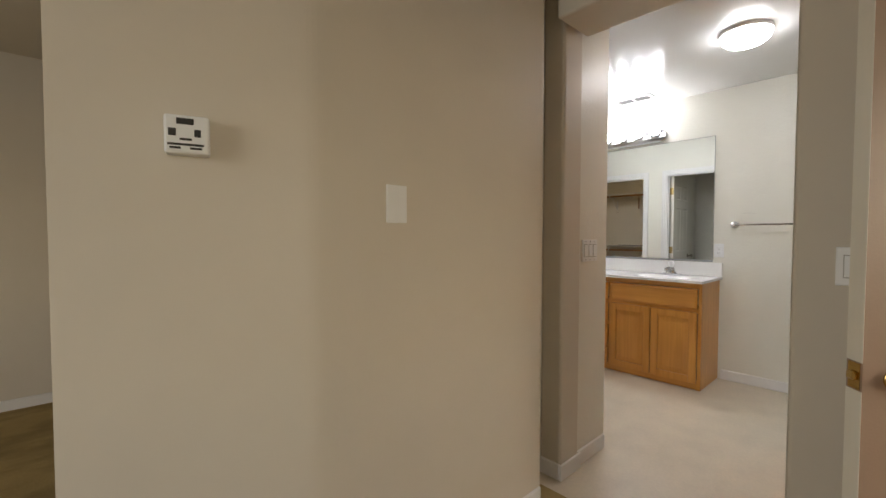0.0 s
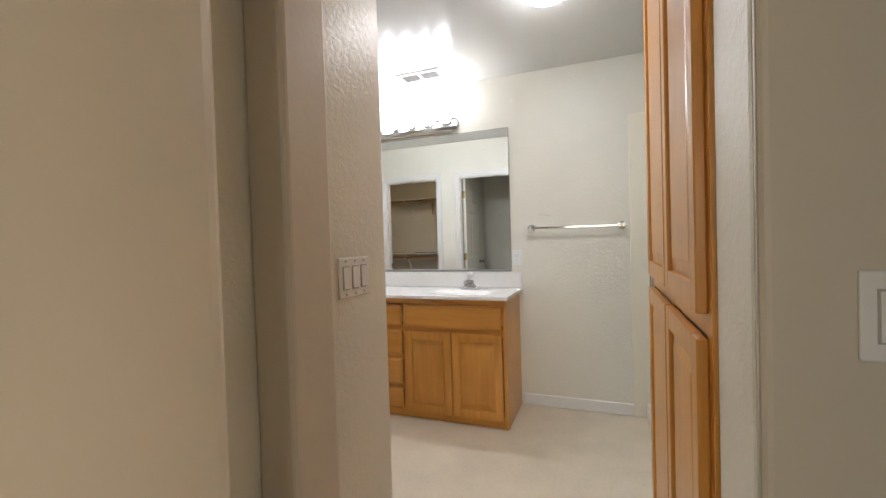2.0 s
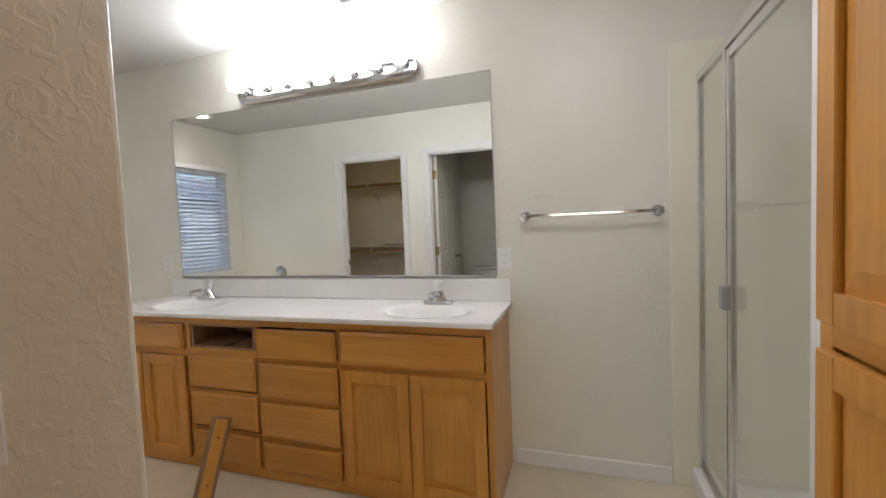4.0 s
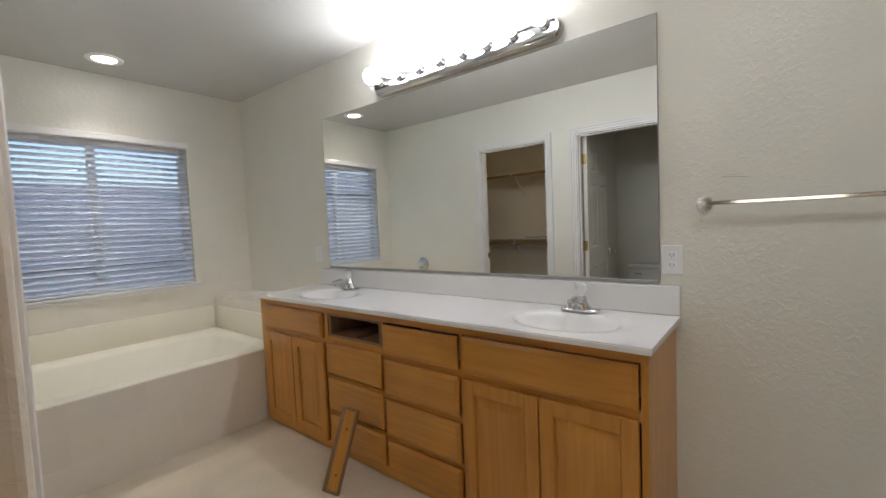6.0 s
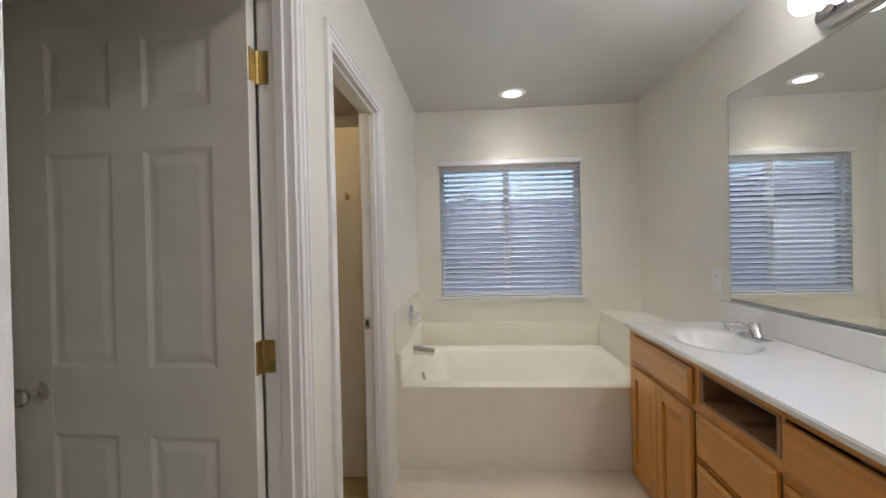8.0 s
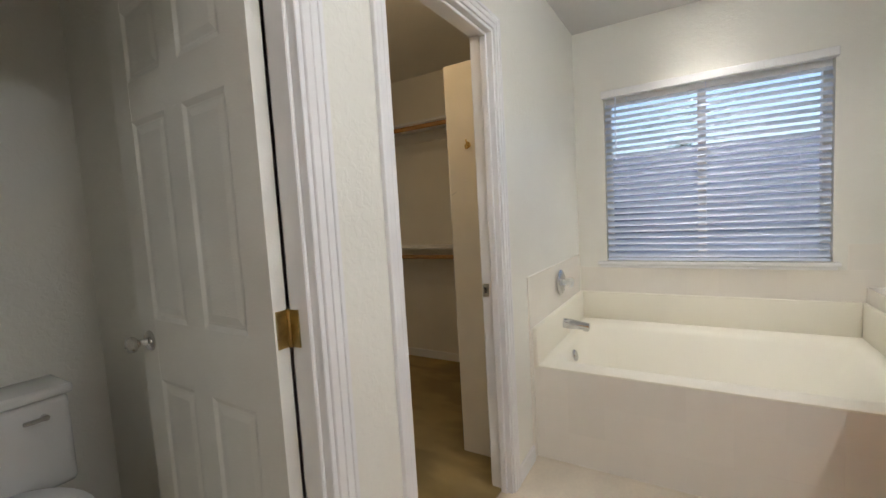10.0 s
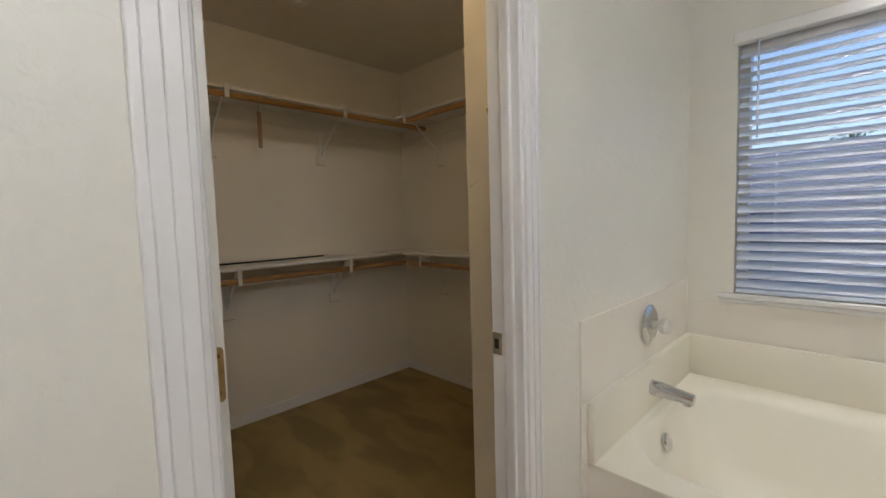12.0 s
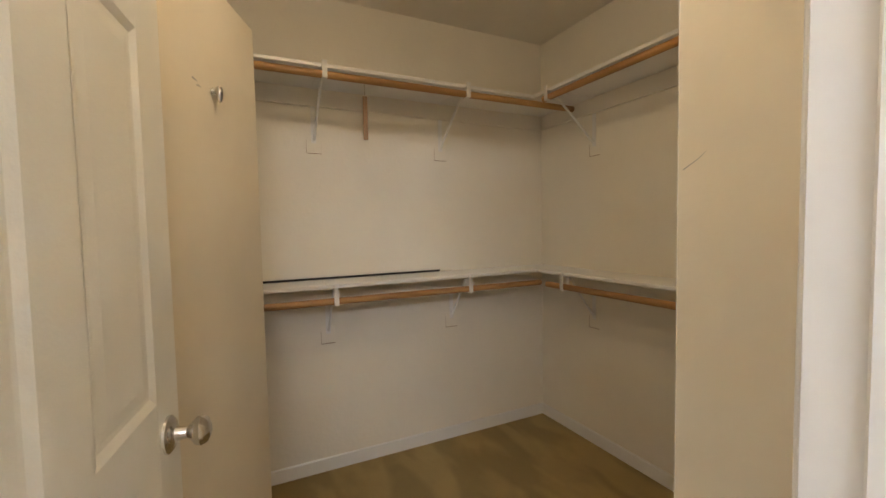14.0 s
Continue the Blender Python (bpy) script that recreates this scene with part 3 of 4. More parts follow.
for y0, y1, z0, z1 in ((1.719, 2.174, 0.641, 0.797), (1.719, 2.174, 0.434, 0.622), (1.719, 2.174, 0.226, 0.419), (1.719, 2.174, 0.055, 0.211),
                       (2.200, 2.640, 0.455, 0.640), (2.200, 2.640, 0.245, 0.440), (2.200, 2.640, 0.055, 0.230)):
    w, h, m = vfront(y0, y1, z0 + 0.005, z1 - 0.006)
    part("drawer_front", raised_front(w, h, m), M_OAK_Y, vanity)
for y0, y1, z0, z1 in ((1.003, 1.346, 0.055, 0.615), (1.352, 1.693, 0.055, 0.615), (2.672, 2.983, 0.055, 0.625), (2.989, 3.300, 0.055, 0.625)):
    w, h, m = vfront(y0, y1, z0, z1)
    cabinet_door(vanity, w, h, m)
slot = part("drawer_slot", boxes((XF - 0.002, XF + 0.30, 2.196, 2.212, 0.672, 0.80), (XF - 0.002, XF + 0.30, 2.606, 2.622, 0.672, 0.80), (XF - 0.001, XF + 0.30, 2.212, 2.606, 0.672, 0.684), (XF - 0.001, XF + 0.30, 2.212, 2.606, 0.79, 0.80), (XF + 0.29, XF + 0.30, 2.212, 2.606, 0.684, 0.79)), M_BARE, vanity, "open drawer slot of bare wood")
part("slot_runner", boxes((XF + 0.02, XF + 0.28, 2.39, 2.42, 0.684, 0.690)), M_DARKIN, slot, "dark drawer runner")

# leaning drawer front
lm = pose(3.470, 2.335, 0.0, 0, 0, 0) @ pose(0, 0, 0, 0, 22.5, 0) @ pose(0, 0, 0, 0, 0, 14)
loose = empty("loose_drawer_front", "unfinished back of a drawer front leaning on the vanity", "drawer front", m=lm)
part("board", boxes((0.0, 0.018, -0.048, 0.048, 0.0, 0.395), bevel=0.004, seg=2), M_BARE, loose)
part("edge_strip", boxes((-0.006, 0.0, -0.040, 0.018, 0.02, 0.385), bevel=0.002), M_OAK_Z, loose, "golden oak glued strip")
for z in (0.09, 0.30):
    bm = bmesh.new()
    rod(bm, (-0.008, -0.015, z), (-0.005, -0.015, z), 0.005, n=10)
    part("screw_hole", bm, M_DARK, loose)


# ---------------------------------------------------------------- vanity top with two moulded basins
def vanity_top():
    x0, x1, y0, y1, zt = 3.685, XV, 0.955, 3.31, 0.865
    basins = ((3.925, 1.325, 0.150, 0.215), (3.925, 2.875, 0.150, 0.215))
    nx, ny = 44, 190
    bm = bmesh.new()

    def height(x, y):
        z = zt
        for cx, cy, a, b in basins:
            r = math.sqrt(((x - cx) / a) ** 2 + ((y - cy) / b) ** 2)
            if r < 1.0:
                s = min(1.0, (1.0 - r) / 0.75)
                z = zt - 0.004 - 0.125 * math.sin(s * math.pi / 2) ** 1.1
            elif r < 1.28:
                z = zt - 0.004 * (0.5 + 0.5 * math.cos(math.pi * (r - 1.0) / 0.28))
        return z

    grid = [[bm.verts.new((x0 + (x1 - x0) * i / nx, y0 + (y1 - y0) * j / ny, height(x0 + (x1 - x0) * i / nx, y0 + (y1 - y0) * j / ny))) for j in range(ny + 1)] for i in range(nx + 1)]
    for i in range(nx):
        for j in range(ny):
            bm.faces.new((grid[i][j], grid[i + 1][j], grid[i + 1][j + 1], grid[i][j + 1]))

    def skirt(line):
        drop = [bm.verts.new((v.co.x, v.co.y, zt - 0.020)) for v in line]
        for a, b, c, d in zip(line, line[1:], drop[1:], drop):
            bm.faces.new((a, b, c, d))
        return drop

    skirt(grid[0])
    skirt([g[0] for g in grid])
    skirt([g[-1] for g in grid])
    under = [bm.verts.new(p) for p in ((x0, y0, zt - 0.02), (x0 + 0.05, y0, zt - 0.02), (x0 + 0.05, y1, zt - 0.02), (x0, y1, zt - 0.02))]
    bm.faces.new(under)
    e = empty("countertop", "white cultured marble vanity top with two moulded basins", "countertop")
    part("slab", bm, M_MARBLE, e, smooth=True)
    part("front_lip", boxes((x0 - 0.004, x0 - 0.0005, y0, y1, zt - 0.022, zt - 0.003), bevel=0.0015), M_MARBLE, e)
    part("backsplash", boxes((XV - 0.020, XV - 0.0005, y0, 3.31, zt + 0.0005, 0.984), bevel=0.005, seg=2), M_MARBLE, e)
    for cx, cy, a, b in basins:
        bm = bmesh.new()
        lathe(bm, [(0, 0.004), (0.014, 0.004), (0.021, 0.002), (0.022, 0.0)], Matrix.Translation((cx, cy, zt - 0.1295)))
        part("drain", bm, M_CHROME, e, "chrome drain ring", smooth=True)
    return e


vanity_top()


def faucet(x, y, z):
    e = empty("faucet", "chrome single-handle basin faucet on the vanity top", "faucet", "basin faucets", m=pose(x, y, z))
    bm = bmesh.new()
    box(bm, -0.029, 0.029, -0.082, 0.082, 0.0, 0.014, bevel=0.010, seg=3)
    part("base_plate", bm, M_CHROME, e, smooth=True)
    bm = bmesh.new()
    n = 20
    rings = []
    for zz, a, b in ((0.010, 0.030, 0.058), (0.024, 0.028, 0.040), (0.042, 0.026, 0.029), (0.062, 0.024, 0.025), (0.068, 0.018, 0.019)):
        rings.append([bm.verts.new((a * math.cos(2 * math.pi * k / n), b * math.sin(2 * math.pi * k / n), zz)) for k in range(n)])
    for p, q in zip(rings, rings[1:]):
        for k in range(n):
            bm.faces.new((p[k], p[(k + 1) % n], q[(k + 1) % n], q[k]))
    bm.faces.new(rings[-1])
    part("body", bm, M_CHROME, e, smooth=True)
    bm = bmesh.new()
    rod(bm, (-0.008, 0, 0.040), (-0.070, 0, 0.062), 0.019, 0.016, 16)
    rod(bm, (-0.066, 0, 0.0615), (-0.128, 0, 0.058), 0.0165, 0.0135, 16)
    rod(bm, (-0.120, 0, 0.056), (-0.123, 0, 0.036), 0.0125, 0.0115, 14)
    part("spout", bm, M_CHROME, e, smooth=True)
    bm = bmesh.new()
    lathe(bm, [(0.0, 0.066), (0.012, 0.066), (0.014, 0.076), (0.021, 0.084), (0.025, 0.100), (0.023, 0.116), (0.014, 0.126), (0.0, 0.128)], Matrix.Identity(4), 10)
    part("handle", bm, M_ACRYL, e, "faceted clear acrylic knob handle")
    bm = bmesh.new()
    rod(bm, (0.020, 0, 0.010), (0.020, 0, 0.050), 0.0028, n=8)
    rod(bm, (0.020, 0, 0.050), (0.020, 0, 0.058), 0.005, 0.004, 10)
    part("lift_rod", bm, M_CHROME, e)
    return e


faucet(4.105, 1.325, 0.865)
faucet(4.105, 2.895, 0.865)

mirror = empty("mirror", "large frameless wall mirror above the double vanity", "mirror")
part("mirror_glass", boxes((XV - 0.007, XV - 0.001, 1.03, 3.21, 1.000, 2.057)), M_MIRROR, mirror)
part("bottom_channel", boxes((XV - 0.012, XV - 0.0005, 1.03, 3.21, 0.988, 1.003), bevel=0.001), M_GREYALU, mirror, "aluminium bottom channel")
part("edge", boxes((XV - 0.0072, XV - 0.0008, 1.0268, 1.0298, 1.0, 2.057), (XV - 0.0072, XV - 0.0008, 3.2102, 3.2132, 1.0, 2.057), (XV - 0.0072, XV - 0.0008, 1.0268, 3.2132, 2.0572, 2.0602)), M_GREY, mirror, "dark ground glass edge")


# ---------------------------------------------------------------- lights
bar = empty("vanity_light", "chrome strip light with eight lit globe bulbs above the mirror", "wall light")
BZ, BY0, BY1 = 2.130, 1.405, 2.620
bm = bmesh.new()
outline = []
for k in range(13):
    a = -math.pi / 2 + math.pi * k / 12
    outline.append((BY1 - 0.055 + 0.055 * math.cos(a), BZ + 0.055 * math.sin(a)))
for k in range(13):
    a = math.pi / 2 + math.pi * k / 12
    outline.append((BY0 + 0.055 + 0.055 * math.cos(a), BZ + 0.055 * math.sin(a)))
for s, d0, d1 in ((1.0, 0.0, 0.030), (0.86, 0.030, 0.040)):
    cy = (BY0 + BY1) / 2
    lo = [bm.verts.new((XV - d0, y, BZ + (z - BZ) * (1.0 if s == 1 else 1.0))) for y, z in outline]
    hi = [bm.verts.new((XV - d1, cy + (y - cy) * (1.0 if s == 1 else 0.985), BZ + (z - BZ) * (1.0 if s == 1 else 0.8))) for y, z in outline]
    for i in range(len(lo)):
        j = (i + 1) % len(lo)
        bm.faces.new((lo[i], lo[j], hi[j], hi[i]))
    bm.faces.new(hi)
part("back_plate", bm, M_CHROME, bar, smooth=True)
for i in range(8):
    y = 1.480 + i * 0.1521
    bm = bmesh.new()
    lathe(bm, [(0.0, 0.0), (0.026, 0.0), (0.026, 0.022), (0.020, 0.030), (0.0, 0.030)], aim((XV - 0.036, y, BZ + 0.014), (-0.90, 0, 0.44)), 18)
    part("socket", bm, M_CHROME, bar, smooth=True)
    bm = bmesh.new()
    seat = aim((XV - 0.060, y, BZ + 0.020), (-0.96, 0, 0.28)) @ Matrix.Scale(1.16, 4)
    lathe(bm, [(0.0, 0.097), (0.015, 0.0945), (0.030, 0.085), (0.039, 0.069), (0.041, 0.056)], seat, 20)
    globe = part("bulb", bm, M_BULB, bar, "lit frosted globe bulb", smooth=True)
    # Rear half glows less than the front, to cut glare on the wall.
    bm = bmesh.new()
    lathe(bm, [(0.0409, 0.0558), (0.0390, 0.042), (0.032, 0.029), (0.024, 0.021), (0.017, 0.013), (0.016, 0.0)], seat, 20)
    part("neck", bm, M_BULBREAR, globe, "rear half of the globe, glow dimmed to spare the wall", smooth=True)

dome = empty("dome_light", "lit round opal glass ceiling dome light", "ceiling light")
bm = bmesh.new()
lathe(bm, [(0.0, 0.0), (0.134, 0.0), (0.136, -0.020), (0.133, -0.024), (0.129, -0.022), (0.0, -0.022)], Matrix.Translation((3.139, 0.613, ZC)), 40)
part("base", bm, M_TRIM, dome, smooth=True)
bm = bmesh.new()
lathe(bm, [(0.127, -0.0225), (0.128, -0.034), (0.120, -0.055), (0.098, -0.074), (0.060, -0.086), (0.025, -0.089), (0.0, -0.090)], Matrix.Translation((3.139, 0.613, ZC)), 40)
part("shade", bm, M_DOME, dome, "glowing opal glass shade", smooth=True)

can = empty("recessed_light", "lit recessed can light with white trim ring", "ceiling light")
bm = bmesh.new()
lathe(bm, [(0.066, 0.0), (0.102, -0.0005), (0.100, -0.006), (0.072, -0.009), (0.066, -0.005), (0.058, 0.115)], Matrix.Translation((3.165, 4.075, ZC)), 36)
part("trim_ring", bm, M_TRIM, can, smooth=True)
bm = bmesh.new()
lathe(bm, [(0.0, 0.100), (0.040, 0.104), (0.059, 0.115), (0.059, 0.118), (0.0, 0.118)], Matrix.Translation((3.165, 4.075, ZC)), 36)
part("lens", bm, M_CANL, can, "glowing lens")

vent = empty("ceiling_vent", "white ceiling vent with two grey louvred openings", "vent", m=pose(3.9285, 1.604, ZC))
part("frame", boxes((-0.0825, 0.0825, -0.17, -0.14, -0.010, 0), (-0.0825, 0.0825, 0.14, 0.17, -0.010, 0), (-0.0825, -0.0575, -0.14, 0.14, -0.010, 0), (0.0575, 0.0825, -0.14, 0.14, -0.010, 0), (-0.0575, 0.0575, -0.007, 0.007, -0.010, 0)), M_TRIM, vent)
part("backing", boxes((-0.0575, 0.0575, -0.14, -0.007, -0.002, 0), (-0.0575, 0.0575, 0.007, 0.14, -0.002, 0)), M_DARK, vent)
for y0, y1 in ((-0.139, -0.008), (0.008, 0.139)):
    for k in range(8):
        x = -0.0505 + k * 0.0142
        part("slat", boxes((x, x + 0.009, y0, y1, -0.0075, -0.0065)), M_LOUVRE, vent)


# ---------------------------------------------------------------- wall fittings
def plate_thing(name, label, category, m, w, h, group=""):
    """Fittings on a wall: local x across, z up, -y out of the wall, origin at the middle."""
    e = empty(name, label, category, group, m=m)
    part("plate", boxes((-w / 2, w / 2, -0.006, 0, -h / 2, h / 2), bevel=0.003, seg=2), M_PLASTIC, e)
    return e


def rocker(e, x):
    part("switch_frame", boxes((x - 0.0172, x + 0.0172, -0.0070, -0.006, -0.0342, 0.0342)), M_LINE, e)
    bm = bmesh.new()
    vs = box(bm, x - 0.0148, x + 0.0148, -0.0105, -0.0078, -0.031, 0.031)
    for v in vs:
        if v.co.z > 0 and v.co.y < -0.009:
            v.co.y += 0.0022
    part("rocker", bm, M_PLASTIC, e)
    for z in (-0.048, 0.048):
        bm = bmesh.new()
        rod(bm, (x, -0.0074, z), (x, -0.006, z), 0.003, n=8)
        part("screw", bm, M_GREY, e)


EAST = pose(0, 0, 0, 0, 0, -90)              # for fittings that face -x
sw = plate_thing("switch_plate", "white double rocker light switch plate", "light switch", pose(XO0, 0.038, 1.125) @ EAST, 0.114, 0.114, "light switches")
rocker(sw, -0.023)
rocker(sw, 0.023)
sw = plate_thing("switch_plate", "white triple rocker light switch plate in the passage", "light switch", pose(2.178, 1.085, 1.134), 0.160, 0.116, "light switches")
for x in (-0.046, 0.0, 0.046):
    rocker(sw, x)
plate_thing("blank_plate", "plain white cover plate on the hall wall", "cover plate", pose(0.873, 1.04, 1.312), 0.078, 0.118)


def outlet(m, label):
    e = plate_thing("outlet", label, "outlet", m, 0.072, 0.116, "wall outlets")
    for z in (-0.020, 0.020):
        part("receptacle", boxes((-0.0165, 0.0165, -0.0085, -0.006, z - 0.014, z + 0.014), bevel=0.002), M_PLASTIC, e)
        part("slots", boxes((-0.0085, -0.006, -0.0092, -0.0085, z - 0.004, z + 0.006), (0.006, 0.0085, -0.0092, -0.0085, z - 0.004, z + 0.006), (-0.002, 0.002, -0.0092, -0.0085, z - 0.011, z - 0.007)), M_GREY, e)
    return e


outlet(pose(XV, 0.985, 1.088) @ EAST, "white double outlet beside the mirror")
outlet(pose(XV, 3.345, 1.09) @ EAST, "white double outlet above the tub ledge")
outlet(pose(-0.335, 4.06, 0.437), "white double outlet low on the bedroom wall")

chime = empty("wall_alarm", "white square wall alarm with dark louvres", "alarm", m=pose(0.599, 1.042, 0) @ pose(0, 0, 0, 0, 0, -16) @ pose(-0.285, 0.0, 1.444))
part("housing", boxes((-0.045, 0.045, -0.044, 0, -0.044, 0.044), bevel=0.006, seg=2), M_PLASTIC, chime)
for x0, x1, z0, z1 in ((-0.020, 0.014, 0.022, 0.036), (-0.036, -0.021, -0.005, 0.012), (0.015, 0.028, -0.005, 0.012), (-0.014, 0.010, -0.014, -0.009), (-0.038, 0.034, -0.026, -0.021), (-0.034, -0.012, -0.034, -0.029), (0.006, 0.030, -0.034, -0.029)):
    part("louvre", boxes((x0, x1, -0.0455, -0.0438, z0, z1), bevel=0.0006), M_DARK, chime, "dark slot")

tb = empty("towel_bar", "chrome square towel bar on faceted posts", "towel bar")
for y in (0.873, 0.264):
    bm = bmesh.new()
    lathe(bm, [(0.0, 0.0), (0.029, 0.0), (0.029, 0.006), (0.022, 0.012), (0.016, 0.016), (0.016, 0.050), (0.020, 0.056), (0.020, 0.072), (0.012, 0.078), (0.0, 0.078)], aim((XV, y, 1.303), (-1, 0, 0)), 8)
    part("post", bm, M_CHROME, tb)
part("bar", boxes((XV - 0.070, XV - 0.056, 0.27, 0.868, 1.296, 1.310), bevel=0.002), M_BARCHROME, tb)


M_SCUFF = material("pencil_scuff", (0.42, 0.39, 0.34), 0.8, vary=0.2, scale=60)


def scuff(name, label, pts, m):
    """A thin broken mark on a surface, half a millimetre proud, in the surface's own plane."""
    bm2 = bmesh.new()
    for (u0, v0, u1, v1, w) in pts:
        d = Vector((u1 - u0, 0, v1 - v0)).normalized()
        n = Vector((-d.z, 0, d.x)) * w
        a, c = Vector((u0, -0.0006, v0)), Vector((u1, -0.0006, v1))
        bm2.faces.new([bm2.verts.new(p) for p in (a - n, c - n * 0.4, c + n * 0.4, a + n)])
    bm2.transform(m)
    return tagged(part(name, bm2, M_SCUFF), label, "scuff mark", "", "structure")


scuff("scuff_1", "thin grey scuff line on the wall above the towel bar", [(-0.045, 0.004, 0.01, 0.0, 0.0012), (0.01, 0.0, 0.05, -0.006, 0.001), (-0.03, 0.010, 0.02, 0.008, 0.0006)], pose(XV, 0.775, 1.395) @ EAST)

# ---------------------------------------------------------------- shower
SY = 0.09
shower = empty("shower_enclosure", "aluminium framed shower enclosure with a glass door", "shower")
part("surround", boxes((XV - 0.010, XV - 0.0005, -0.86, 0.214, 0.0, 2.045), bevel=0.003), M_TUB, shower, "cream moulded surround")
part("back_surround", boxes((3.062, XV - 0.012, -0.878, -0.868, 0.0, 2.045)), M_TUB, shower)
part("pan", boxes((3.062, XV - 0.012, -0.866, SY - 0.045, 0.002, 0.05)), M_TRIM, shower)
part("curb", boxes((3.062, XV - 0.0105, SY - 0.045, SY + 0.045, 0.002, 0.10), bevel=0.012, seg=3), M_TRIM, shower, "white curb")
part("sill_rail", boxes((3.062, XV - 0.0105, SY - 0.018, SY + 0.018, 0.1005, 0.122), bevel=0.003), M_ALU, shower)
part("head_rail", boxes((3.062, XV - 0.0105, SY - 0.018, SY + 0.018, 1.86, 1.892), bevel=0.003), M_ALU, shower)
part("wall_rail", boxes((XV - 0.034, XV - 0.0105, SY - 0.014, SY + 0.014, 0.122, 1.86), bevel=0.002), M_ALU, shower)
part("wall_rail", boxes((3.062, 3.084, SY - 0.014, SY + 0.014, 0.122, 1.86), bevel=0.002), M_ALU, shower)
part("post", boxes((3.806, 3.834, SY - 0.016, SY + 0.016, 0.122, 1.86), bevel=0.002), M_ALU, shower)
part("fixed_pane", boxes((3.834, XV - 0.034, SY - 0.003, SY + 0.003, 0.122, 1.86)), M_SHGLASS, shower, "hazy glass pane tinted to dim the sky").visible_shadow = False
sd = part("door_rail", boxes((3.772, 3.800, SY - 0.012, SY + 0.014, 0.135, 1.85), (3.088, 3.112, SY - 0.012, SY + 0.014, 0.135, 1.85), (3.112, 3.772, SY - 0.011, SY + 0.013, 0.135, 0.165), (3.112, 3.772, SY - 0.011, SY + 0.013, 1.82, 1.85), bevel=0.002), M_ALU, shower)
part("door_pane", boxes((3.112, 3.772, SY - 0.003, SY + 0.003, 0.165, 1.82)), M_SHGLASS, shower, "hazy glass pane tinted to dim the sky").visible_shadow = False
part("door_pull", boxes((3.762, 3.806, SY + 0.014, SY + 0.040, 0.925, 1.01), bevel=0.004), M_GREY, shower, "grey metal door pull")

# ---------------------------------------------------------------- linen cabinet
linen = empty("linen_cabinet", "tall golden oak linen cabinet with four raised-panel doors", "cabinet")
LX0, LX1, LYF = 2.008, 2.958, 0.205
part("carcass", boxes((LX0, LX1, -0.42, LYF - 0.02, 0.09, 2.32)), M_OAK_Z, linen)
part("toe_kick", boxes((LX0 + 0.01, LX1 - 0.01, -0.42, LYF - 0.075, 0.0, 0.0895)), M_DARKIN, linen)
for a, b in ((LX0, LX0 + 0.04), (2.446, 2.486), (LX1 - 0.04, LX1)):
    part("stile", boxes((a, b, LYF - 0.0195, LYF, 0.0, 2.32), bevel=0.001), M_OAK_Z, linen)
for a, b in ((0.0, 0.11), (1.035, 1.075), (2.20, 2.32)):
    part("rail", boxes((LX0 + 0.005, LX1 - 0.005, LYF - 0.0195, LYF - 0.0006, a, b)), M_OAK_X, linen)
for x0, x1 in ((LX0 + 0.03, 2.459), (2.473, LX1 - 0.03)):
    for z0, z1 in ((0.10, 1.030), (1.078, 2.22)):
        cabinet_door(linen, x1 - x0, z1 - z0, pose(x1, LYF, z0, 0, 0, 180))

# ---------------------------------------------------------------- bath tub and its tiles
TX0, TX1, TYF, TYB = XC + 0.002, 3.872, 3.374, YW - 0.012
RIM, FL = 0.483, 0.672
tub = empty("bathtub", "cream acrylic alcove bathtub behind a tiled apron", "bathtub")
bm = bmesh.new()


def loop(x0, x1, y0, y1, r, z, n=8):
    vs = []
    for cx, cy, a0 in ((x1 - r, y1 - r, 0), (x0 + r, y1 - r, 90), (x0 + r, y0 + r, 180), (x1 - r, y0 + r, 270)):
        for k in range(n + 1):
            a = radians(a0 + 90 * k / n)
            vs.append(bm.verts.new((cx + r * math.cos(a), cy + r * math.sin(a), z)))
    return vs


rings = [loop(TX0, TX1, TYF, TYB, 0.006, RIM - 0.012), loop(TX0, TX1, TYF, TYB, 0.006, RIM - 0.005), loop(TX0 + 0.006, TX1 - 0.006, TYF + 0.006, TYB - 0.006, 0.006, RIM),
         loop(TX0 + 0.055, TX1 - 0.085, TYF + 0.095, TYB - 0.12, 0.16, RIM), loop(TX0 + 0.068, TX1 - 0.10, TYF + 0.108, TYB - 0.135, 0.16, RIM - 0.006),
         loop(TX0 + 0.085, TX1 - 0.13, TYF + 0.125, TYB - 0.155, 0.16, RIM - 0.03), loop(TX0 + 0.12, TX1 - 0.27, TYF + 0.16, TYB - 0.20, 0.15, 0.20),
         loop(TX0 + 0.17, TX1 - 0.36, TYF + 0.21, TYB - 0.25, 0.13, 0.13), loop(TX0 + 0.24, TX1 - 0.43, TYF + 0.28, TYB - 0.31, 0.10, 0.115)]
for p, q in zip(rings, rings[1:]):
    for i in range(len(p)):
        j = (i + 1) % len(p)
        bm.faces.new((p[i], p[j], q[j], q[i]))
bm.faces.new(rings[-1])
part("basin", bm, M_TUB, tub, smooth=True)
part("flange", boxes((TX0, TX0 + 0.026, TYF, TYB, RIM - 0.02, FL), bevel=0.006, seg=2), M_TUB, tub, smooth=True)
part("flange", boxes((TX1 - 0.020, TX1, TYF, TYB, RIM - 0.02, FL), bevel=0.006, seg=2), M_TUB, tub, smooth=True)
